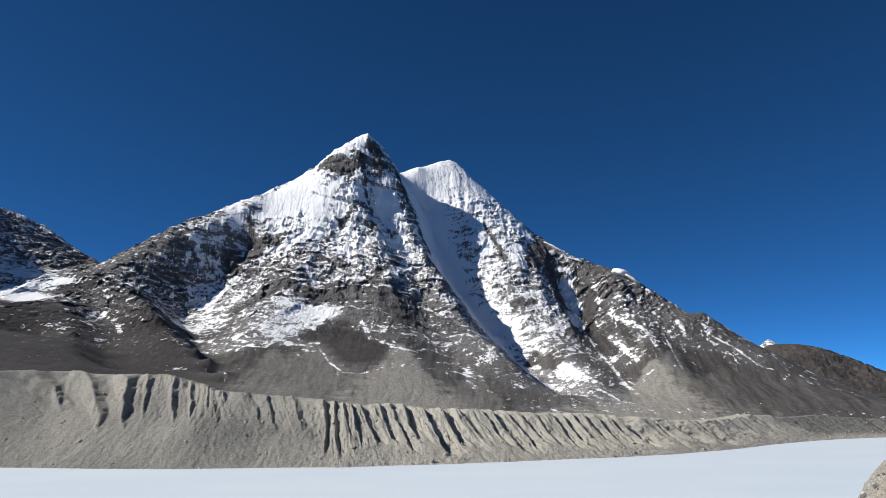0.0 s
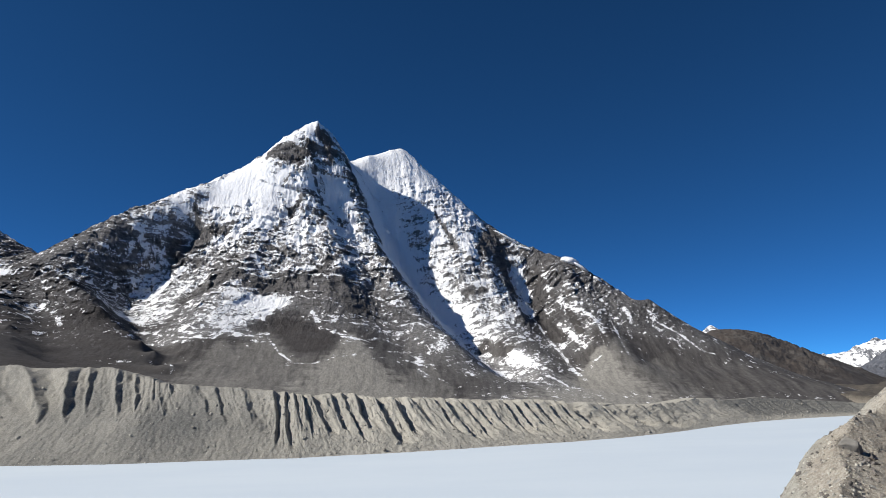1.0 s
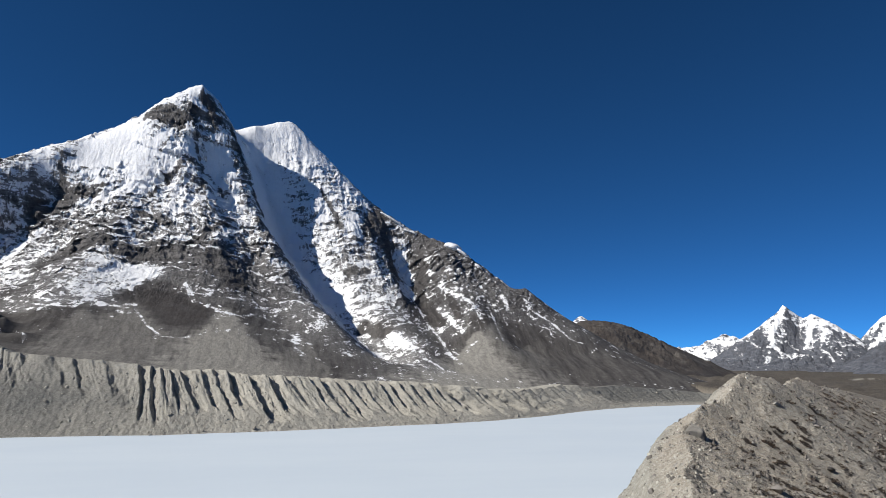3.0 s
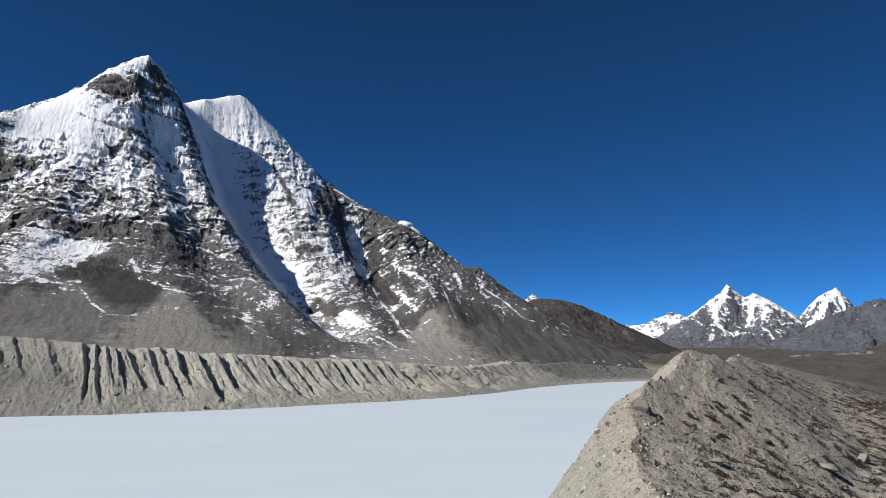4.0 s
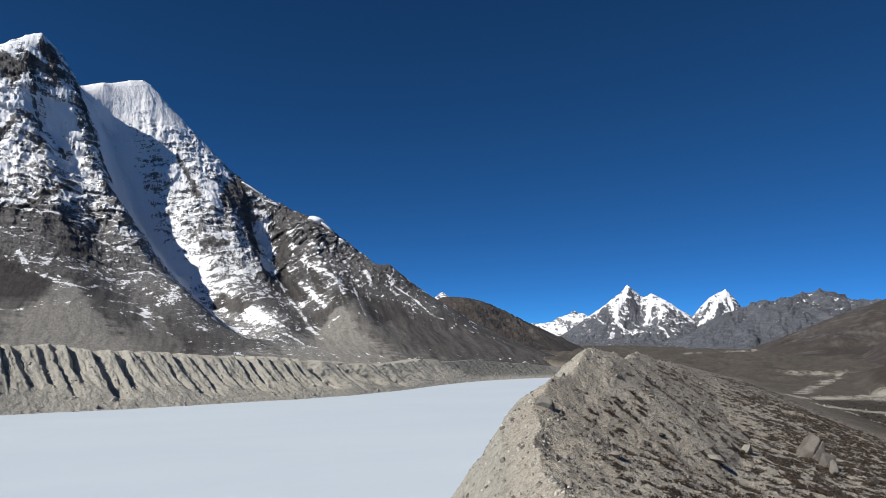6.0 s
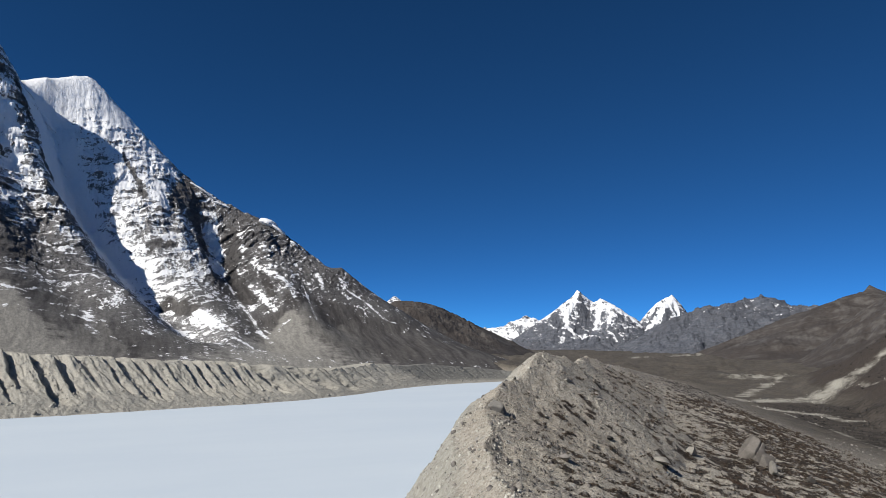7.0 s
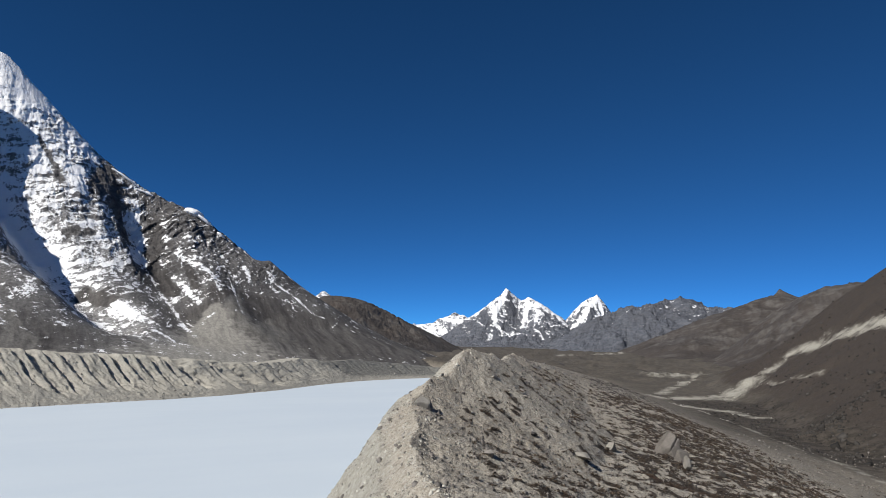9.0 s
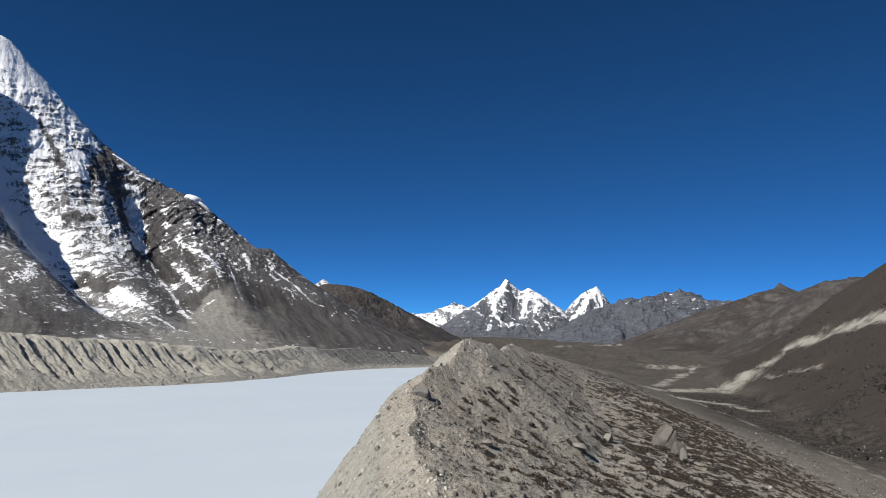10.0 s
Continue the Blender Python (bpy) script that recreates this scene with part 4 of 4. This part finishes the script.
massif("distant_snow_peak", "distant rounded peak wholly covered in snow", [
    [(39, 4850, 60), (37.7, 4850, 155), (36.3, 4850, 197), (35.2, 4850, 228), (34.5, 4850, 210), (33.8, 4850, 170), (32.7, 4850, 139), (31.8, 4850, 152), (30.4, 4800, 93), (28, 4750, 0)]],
    (27, 41), (4550, 4975), (200, 60), far_hazed_rock_snow, -60, 40, 80, parts=(("shoulder", 34.0), ("summit", 99)))
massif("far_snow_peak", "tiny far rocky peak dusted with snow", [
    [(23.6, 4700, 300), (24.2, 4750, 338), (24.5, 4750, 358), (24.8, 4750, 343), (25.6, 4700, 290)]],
    (22, 28), (4300, 4950), (80, 60), far_hazed_rock_snow, 150, 24, 60, 0.0, 150)
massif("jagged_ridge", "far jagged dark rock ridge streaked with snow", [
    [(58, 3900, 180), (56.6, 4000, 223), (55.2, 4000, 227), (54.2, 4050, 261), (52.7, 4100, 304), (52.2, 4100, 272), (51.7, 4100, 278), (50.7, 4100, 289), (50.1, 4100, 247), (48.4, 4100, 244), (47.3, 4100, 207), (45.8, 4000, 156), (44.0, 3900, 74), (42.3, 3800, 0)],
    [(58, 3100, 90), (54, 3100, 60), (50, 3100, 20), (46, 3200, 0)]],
    (41, 64), (2600, 4700), (420, 140), far_hazed_rock_snow, 360, 80, 130, 0.0, -15, 70, (("buttress", 49.4), ("rock_tooth", 53.6), ("shoulder", 99)))
massif("peaked_ridge", "far brown ridge rising to a rocky tooth", [
    [(68, 3300, 270), (62.6, 3300, 259), (61.1, 3300, 258), (60.4, 3350, 275), (59.6, 3400, 312), (59.1, 3400, 268), (58.5, 3400, 257), (56.6, 3300, 223), (55.8, 3200, 200), (54.6, 3000, 145), (53.0, 2700, 84), (50.5, 2400, 25)],
    [(68, 2300, 60), (60, 2300, 45), (56, 2200, 25), (52, 2000, 8)]],
    (47, 74), (1700, 3900), (400, 150), hill_ground, 460, 38, 170, 0.7, parts=(("shoulder", 58.3), ("rock_tooth", 60.6), ("ridge", 99)))
massif("mid_hill", "bare brown hill with a dark rocky crest", [
    [(74, 2000, 260), (66, 2050, 230), (64, 2080, 214), (63.3, 2100, 215), (62.6, 2100, 218), (61.1, 2200, 203), (60.6, 2300, 196), (60.0, 2400, 185), (58, 2350, 110), (56, 2200, 40)],
    [(72, 1500, 40), (62, 1450, 30), (58, 1500, 12)]],
    (54, 78), (1250, 2800), (400, 140), hill_ground, 460, 34, 150, 0.8, parts=(("shoulder", 60.2), ("summit", 99)))

# ---- the near moraine, the valley floor and the slope beyond, one sheet of ground ----
NEAR_CREST = [spot(*p) for p in [(214, 900, 40), (214, 400, 50), (212, 120, 55), (200, 15, 54.4), (40, 4, 54.2), (38, 14, 49.6), (34.8, 36, 45.4), (31.9, 56, 48.0),
              (32.2, 78, 49.9), (33.4, 86, 51.1), (34.6, 92, 51.9), (35.4, 98, 54.1), (36.2, 102, 54.9), (37.3, 106, 54.4), (38.7, 128, 52.2), (39.8, 185, 52.9), (41.2, 240, 49.5),
              (42.3, 420, 43.5), (43, 700, 33), (42, 950, 24), (38, 1150, 14)]]
SLOPE = [[(52, 960, 0), (54.2, 940, 3), (57.3, 1050, 20), (60.3, 1150, 60), (61.8, 1150, 94), (64, 1100, 135), (66.3, 1000, 152), (75, 950, 240), (100, 800, 260), (140, 800, 260), (170, 900, 200)],
         [(52, 930, 3), (54, 880, 3), (57.7, 735, 4), (62, 457, 5), (66, 405, 5), (75, 330, 5), (95, 280, 5), (120, 290, 5), (150, 330, 5), (175, 500, 5)],
         [(60, 860, 40), (63, 720, 50), (66, 690, 62)],
         [(52, 1150, -5), (58, 1400, 0), (64, 1500, 20), (75, 1600, 60), (110, 1500, 120)]]
BEDS = [([spot(*p) for p in [(70, 690), (66.2, 764), (63.9, 805), (62.2, 850), (60.3, 885), (58.5, 862), (56.5, 830), (54.6, 799)]], 15, 0.95),
        ([spot(*p) for p in [(58.5, 850), (56.5, 815), (54.6, 780), (52.6, 750), (50.5, 708), (48, 690)]], 24, 0.9),
        ([spot(*p) for p in [(54.2, 1380), (53.4, 1073), (52.6, 951), (51.7, 884), (51.0, 780)]], 9, 0.8),
        ([spot(*p) for p in [(54.2, 1400), (53, 1300), (51.7, 1184)]], 45, 0.85),
        ([spot(*p) for p in [(52.6, 616), (55, 632), (58, 595)]], 11, 0.9),
        ([spot(*p) for p in [(62, 700), (60.3, 724), (58.4, 783), (57, 780)]], 7, 0.55),
        ([spot(*p) for p in [(53, 640), (56.1, 514), (58, 470), (60.2, 409), (63, 366), (65.6, 325), (70, 290)]], 4, 0.6),
        ([spot(*p) for p in [(46.4, 2600), (47.5, 2800), (49.5, 3000)]], 75, 0.8),
        ([spot(*p) for p in [(52, 2900), (55, 3000), (57.5, 2900)]], 60, 0.6),
        ([spot(*p) for p in [(43.4, 2250), (44.4, 2300)]], 40, 0.8)]


TALUS = [spot(61.6, 470), spot(63.5, 500), spot(66.5, 550), spot(70, 590)]


def lie_of_land(x, y):
    """Height of the ground and the masks that follow from it."""
    far = np.hypot(x, y)
    s, along, side = to_lines(x, y, NEAR_CREST)
    s = s * side + 2.2 * fbm(x / 14, y / 14, 0.0, 3) * ramp(8, 40, far)
    crest = np.interp(along, np.arange(len(NEAR_CREST)), [p[2] for p in NEAR_CREST])
    left, right = np.clip(-s, 0, None), np.clip(s, 0, None)
    drop = 0.8 * np.minimum(left, 3) + 1.6 * np.clip(left - 3, 0, None) + 0.24 * np.minimum(right, 45) + 0.36 * np.clip(right - 45, 0, None)
    low = np.minimum(crest, 47.5 - 0.018 * far)
    moraine = crest + (low - crest) * np.clip(right / 19, 0, 1) - drop
    valley = 4 + 3 * fbm(x / 130, y / 130, 3.0, 4) + 10 * ramp(1100, 2600, far) + ramp(750, 1300, far) * (20 * (ridged(x / 240, y / 240, 1.0, 5, 0.55) - 0.45) + 6 * fbm(x / 70, y / 70, 2.0, 4))
    floor = np.where(s < 0, -9.0, valley)
    z = np.maximum(moraine, floor) + 3.0 * np.exp(-((moraine - floor) / 6.0) ** 2) * (s > 0)
    B = np.degrees(np.arctan2(x, y))
    rise = np.where((B > 50) & (B < 178) & (s > 0), Relief(SLOPE)(x, y), -50)
    hillside = ramp(0, 14, rise - z)
    z = np.maximum(z, rise) + hillside * (9 * (ridged(x / 90, y / 90, 0, 5, 0.55) - 0.5) + 3 * fbm(x / 25, y / 25, 2.0, 4))
    near = np.exp(-far / 420)
    lakeside = ramp(0, 4, -s) * (moraine > floor)
    outer = (1 - lakeside) * near * ramp(4, 18, far)
    z = z + outer * (0.8 * fbm(x / 11, y / 11, 1.0, 5, 0.65) + 0.55 * (ridged(x / 3.0, y / 3.0, 4.0, 4) - 0.5))
    z = z + lakeside * (1.6 * (ridged(x / 16, y / 16, 2.0, 4) - 0.5) + 0.5 * fbm(x / 3, y / 3, z / 3, 4))
    pale = np.zeros(x.shape)
    for line, width, strength in BEDS:
        d = to_lines(x, y, line)[0]
        pale = np.maximum(pale, strength * np.exp(-(d / (width * (1 + 0.9 * fbm(x / 60, y / 60, 6.0, 3)))) ** 2))
    z = z - 2.5 * pale * hillside + 3.5 * np.exp(-(to_lines(x, y, TALUS)[0] / 10) ** 2)
    pale = pale * np.clip(0.75 + 1.3 * fbm(x / 22, y / 22, 4.0, 4, 0.6), 0, 1)
    pale = np.maximum(pale, 0.9 * lakeside)
    flat = ramp(0, 8, floor - moraine) * (1 - hillside) * (s > 0) * ramp(800, 600, far)
    heath = np.where(s > 0, ramp(1, 7, right) * (1 - ramp(50, 105, right)), 0) * (0.06 + 0.46 * ramp(12, 34, right) + 1.5 * fbm(x / 2.0, y / 2.0, 7.0, 3, 0.6) + 0.75 * fbm(((0.616 + 0.2 * 0.788) * x + (0.788 - 0.2 * 0.616) * y) / 2.8, (0.788 * x - 0.616 * y) / 16, 3.0, 3, 0.6) + 0.7 * fbm(x / 17, y / 30, 3.0, 2)) * (1 - hillside) * (1 - 0.6 * flat)
    heath = heath + hillside * (0.8 + 0.5 * fbm(x / 50, y / 50, 5.0, 4))
    turf = np.clip(np.maximum(0.5 * ramp(40, 120, right) + 0.25 * flat + 0.4 * ramp(240, 480, far), hillside), 0, 1)
    return z, {"pale": np.clip(pale, 0, 1), "heath": heath, "turf": turf}, s


def ground():
    bearings = np.concatenate([np.linspace(-120, 14, 60), np.linspace(14.2, 22, 40), np.linspace(22.08, 70, 600), np.linspace(71, 239, 44)])
    distances = np.concatenate([np.geomspace(0.05, 24, 36), np.geomspace(24.4, 760, 320), np.geomspace(766, 1700, 70), np.geomspace(1740, 4960, 36)])
    x, y = fan(bearings, distances)
    z, masks, _ = lie_of_land(x, y)
    ob = sheet("ground", x, y, z, ground_mix, masks=masks, around=True)
    return tagged(ob, "gravel moraine ridge and brown valley ground with heath", "ground", kind="structure")


ground()


# ---- stones, boulders and heath ----
def stone_material(name, dark, light):
    n = Nodes(name)
    own = n.node("ShaderNodeNewGeometry").outputs["Random Per Island"]
    grain, fine = n.noise(0.8, 6), n.noise(5.0, 6, rough=0.7)
    colour = n.mix(own, dark, light)
    colour = n.mix(n.between(grain, 0.35, 0.65, 0, 0.5), colour, dark)
    colour = n.mix(n.between(fine, 0.5, 0.75, 0, 0.4), colour, light)
    return n.finish(colour, 0.9, fine, 0.5, 0.12)


pale_stone = stone_material("pale_stone", rgb(0.20, 0.185, 0.16), rgb(0.50, 0.475, 0.42))
cream_stone = stone_material("cream_stone", rgb(0.32, 0.30, 0.25), rgb(0.66, 0.63, 0.55))
dark_stone = stone_material("dark_stone", rgb(0.022, 0.020, 0.018), rgb(0.09, 0.082, 0.074))
grey_stone = stone_material("grey_stone", rgb(0.10, 0.09, 0.08), rgb(0.34, 0.31, 0.275))


def heath_material():
    n = Nodes("dry_heath")
    own = n.node("ShaderNodeNewGeometry").outputs["Random Per Island"]
    clump = n.noise(0.12, 3)
    colour = n.mix(own, rgb(0.030, 0.022, 0.017), rgb(0.105, 0.080, 0.058))
    colour = n.mix(n.between(clump, 0.5, 0.7, 0, 0.5), colour, rgb(0.066, 0.038, 0.026))
    return n.finish(colour, 0.95)


dry_heath = heath_material()


def loose(name, verts, faces, material):
    me = bpy.data.meshes.new(name)
    me.vertices.add(len(verts))
    me.vertices.foreach_set("co", np.asarray(verts, np.float32).ravel())
    me.loops.add(faces.size)
    me.loops.foreach_set("vertex_index", faces.astype(np.int32).ravel())
    me.polygons.add(len(faces))
    me.polygons.foreach_set("loop_start", np.arange(0, faces.size, 3, dtype=np.int32))
    me.update(calc_edges=True)
    me.materials.append(material)
    return new(name, me)


def ball(level):
    bm = bmesh.new()
    bmesh.ops.create_icosphere(bm, subdivisions=level, radius=1.0)
    v = np.array([p.co for p in bm.verts])
    f = np.array([[p.index for p in q.verts] for q in bm.faces])
    bm.free()
    return v, f


def many_stones(name, label, places, sizes, material, seed):
    """Angular broken blocks, each part sunk into what it lies on."""
    rng = np.random.RandomState(seed)
    v = np.array([(a, b, c) for a in (-1, 1) for b in (-1, 1) for c in (-1, 1)], float) * 0.72
    f = np.array([(0, 1, 3), (0, 3, 2), (4, 6, 7), (4, 7, 5), (0, 4, 5), (0, 5, 1), (2, 3, 7), (2, 7, 6), (0, 2, 6), (0, 6, 4), (1, 5, 7), (1, 7, 3)])
    n = len(places)
    shape = rng.uniform(0.45, 1.1, (n, 1, 3)) * rng.uniform(0.55, 1.3, (n, 8, 3)) * v[None]
    turn = rng.normal(size=(n, 3, 3))
    turn, _ = np.linalg.qr(turn)
    verts = places[:, None, :] + np.einsum("nij,nkj->nki", turn, shape) * sizes[:, None, None]
    faces = f[None] + (np.arange(n) * 8)[:, None, None]
    flip = np.linalg.det(turn) < 0
    faces[flip] = faces[flip][..., ::-1]
    return tagged(loose(name, verts.reshape(-1, 3), faces.reshape(-1, 3), material), label, "stones", kind="stuff")


def scatter(n, bearing, reach, seed, wanted):
    """n places on the ground, thinned by wanted(masks, s, x, y)."""
    rng = np.random.RandomState(seed)
    b, d = np.radians(rng.uniform(*bearing, n * 4)), np.exp(rng.uniform(np.log(reach[0]), np.log(reach[1]), n * 4))
    x, y = d * np.sin(b), d * np.cos(b)
    z, masks, s = lie_of_land(x, y)
    keep = np.where((rng.uniform(size=n * 4) < wanted(masks, s, x, y)) & (z > 1))[0][:n]
    return np.column_stack([x, y, z])[keep], rng


spots, rng = scatter(16000, (22, 70), (26, 420), 21, lambda m, s, x, y: np.where(s > 0, 0.5, 0.25))
many_stones("ridge_stones", "loose grey and pale stones strewn over the moraine ridge", spots, np.minimum(0.05 + 0.085 * rng.exponential(1, len(spots)), 0.4) * (0.5 + np.hypot(spots[:, 0], spots[:, 1]) / 230), grey_stone, 1)
spots, rng = scatter(4500, (22, 40), (26, 110), 22, lambda m, s, x, y: np.where((s < 1.5) & (s > -10), 1.0, 0.03))
many_stones("edge_stones", "pale angular stones along the crumbling lakeward edge", spots, np.minimum(0.04 + 0.045 * rng.exponential(1, len(spots)), 0.24), cream_stone, 2)
spots, rng = scatter(2600, (54, 70), (300, 1100), 23, lambda m, s, x, y: 0.6 * (m["pale"] < 0.2) * (m["turf"] > 0.98))
many_stones("slope_stones", "dark boulders strewn down the brown valley slope", spots, 0.25 + 0.42 * rng.exponential(1, len(spots)), dark_stone, 3)
spots, rng = scatter(2600, (50, 70), (500, 1000), 27, lambda m, s, x, y: 1.0 * (m["pale"] > 0.3))
many_stones("stream_stones", "pale grey boulders filling the dry stream bed", spots, 0.18 + 0.22 * rng.exponential(1, len(spots)), pale_stone, 6)


def dark_band():
    line = TALUS
    rng = np.random.RandomState(24)
    k = rng.uniform(0, 2.99, 900)
    p = np.array(line)[:, :2]
    i = k.astype(int)
    xy = p[i] + (p[i + 1] - p[i]) * (k - i)[:, None] + rng.normal(0, 9, (900, 2))
    z = lie_of_land(xy[:, 0], xy[:, 1])[0]
    return many_stones("talus_boulders", "dark angular talus boulders in a band on the slope", np.column_stack([xy, z]), 0.3 + 0.42 * rng.exponential(1, 900), dark_stone, 4)


dark_band()


def wall_stones():
    x, y, z, V = WALL
    rng = np.random.RandomState(25)
    i, j = rng.randint(80, x.shape[0], 5000), (110 * rng.uniform(0.06, 0.95, 5000) ** 1.5).astype(int)
    places = np.column_stack([x[i, j], y[i, j], z[i, j]])
    return many_stones("wall_stones", "boulders and rubble lodged in the moraine wall", places, 0.18 + 0.26 * rng.exponential(1, 5000), pale_stone, 5)


wall_stones()


def heath():
    spots, rng = scatter(12500, (26, 70), (27, 330), 26, lambda m, s, x, y: np.clip(2.6 * (m["heath"] - 0.32), 0.0, 1) + 0.03 * (s > 2))
    n, k = len(spots), 16
    size = rng.uniform(0.14, 0.44, n) * (0.6 + np.hypot(spots[:, 0], spots[:, 1]) / 170)
    b, h = rng.uniform(0, 2 * math.pi, (n, k)), rng.uniform(0.05, 1.0, (n, k))
    reach = np.sqrt(rng.uniform(0, 1, (n, k)))
    c = spots[:, None, :] + size[:, None, None] * np.stack([np.cos(b) * reach, np.sin(b) * reach, 0.75 * h * (1.1 - reach)], -1)
    leaf = rng.normal(0, 0.26, (n, k, 3, 3)) * size[:, None, None, None]
    leaf[..., 2] *= 0.7
    verts = (c[:, :, None, :] + leaf).reshape(-1, 3)
    return tagged(loose("heath_shrubs", verts, np.arange(len(verts)).reshape(-1, 3), dry_heath), "low dark brown dry heath shrubs on the moraine", "shrubs", kind="stuff")


heath()


def boulder(label, bearing, distance, size, seed, material, flat=(1, 1, 0.7), turn=0.0, sink=0.25):
    """One big split rock with broken faces."""
    rng = np.random.RandomState(seed)
    v, f = ball(5 if size > 1.2 else 3)
    for _ in range(15):
        way = rng.normal(size=3)
        way /= np.linalg.norm(way)
        over = np.maximum(0, v @ way - rng.uniform(0.32, 0.62))
        v = v - over[:, None] * way[None]
    for _ in range(3):
        way = rng.normal(size=3)
        way /= np.linalg.norm(way)
        v = v * (1 - 0.07 * np.exp(-((v @ way - rng.uniform(-0.2, 0.2)) / 0.03) ** 2))[:, None]
    v = v * 1.45 * (1 + 0.07 * fbm(v[:, 0] * 5 + seed, v[:, 1] * 5, v[:, 2] * 5, 4, 0.65))[:, None] * np.array(flat) * size
    a = radians(turn)
    v = np.column_stack([v[:, 0] * math.cos(a) - v[:, 1] * math.sin(a), v[:, 0] * math.sin(a) + v[:, 1] * math.cos(a), v[:, 2]])
    x, y, _ = spot(bearing, distance)
    z = float(lie_of_land(np.array([x]), np.array([y]))[0][0])
    ob = loose("boulder", v, f, material)
    ob.location = (x, y, z + size * flat[2] * (1 - 2 * sink))
    return tagged(ob, label, "boulder", "boulders on the moraine")


boulder("large upright split grey boulder on the moraine slope", 51.9, 119, 2.5, 41, grey_stone, (0.85, 0.9, 1.15), 20, 0.3)
boulder("cracked grey block leaning on a larger boulder", 52.6, 115, 1.7, 46, grey_stone, (0.6, 0.8, 1.1), 55, 0.3)
boulder("pale slab leaning against a larger grey boulder", 53.0, 108, 1.25, 42, pale_stone, (0.6, 0.6, 1.1), 40, 0.25)
boulder("flat pale slab lying on the gravel slope", 45.3, 86, 1.5, 43, pale_stone, (1.2, 0.6, 0.35), 70, 0.1)
boulder("low pale block half buried in heath", 47.4, 103, 1.3, 47, pale_stone, (1.0, 0.8, 0.7), 30, 0.3)
boulder("small white stone lying near the ridge top", 38.4, 97, 0.6, 44, pale_stone, (1.1, 0.8, 0.6), 10, 0.2)
boulder("dark brown outcrop of cemented gravel on the ridge edge", 32.9, 75, 1.4, 48, pale_stone, (1.1, 0.9, 0.9), 15, 0.45)
boulder("thin dark slab tilted out of the gravel", 41.5, 86, 0.8, 49, dark_stone, (1.2, 0.5, 0.4), 60, 0.2)
boulder("dark jagged boulder low on the moraine slope", 55.3, 112, 0.7, 50, dark_stone, (1.0, 0.8, 0.9), 0, 0.25)
boulder("dark jagged boulder low on the moraine slope", 56.9, 127, 0.7, 51, dark_stone, (1.0, 0.8, 0.9), 80, 0.25)
for k in range(34):
    boulder("rough grey boulder half sunk in the moraine slope", 37 + 31 * random.random(), 55 + 200 * random.random(), 0.25 + 0.45 * random.random() ** 2, 60 + k, grey_stone if k % 3 else pale_stone, (1, 0.8, 0.65), 360 * random.random(), 0.3)
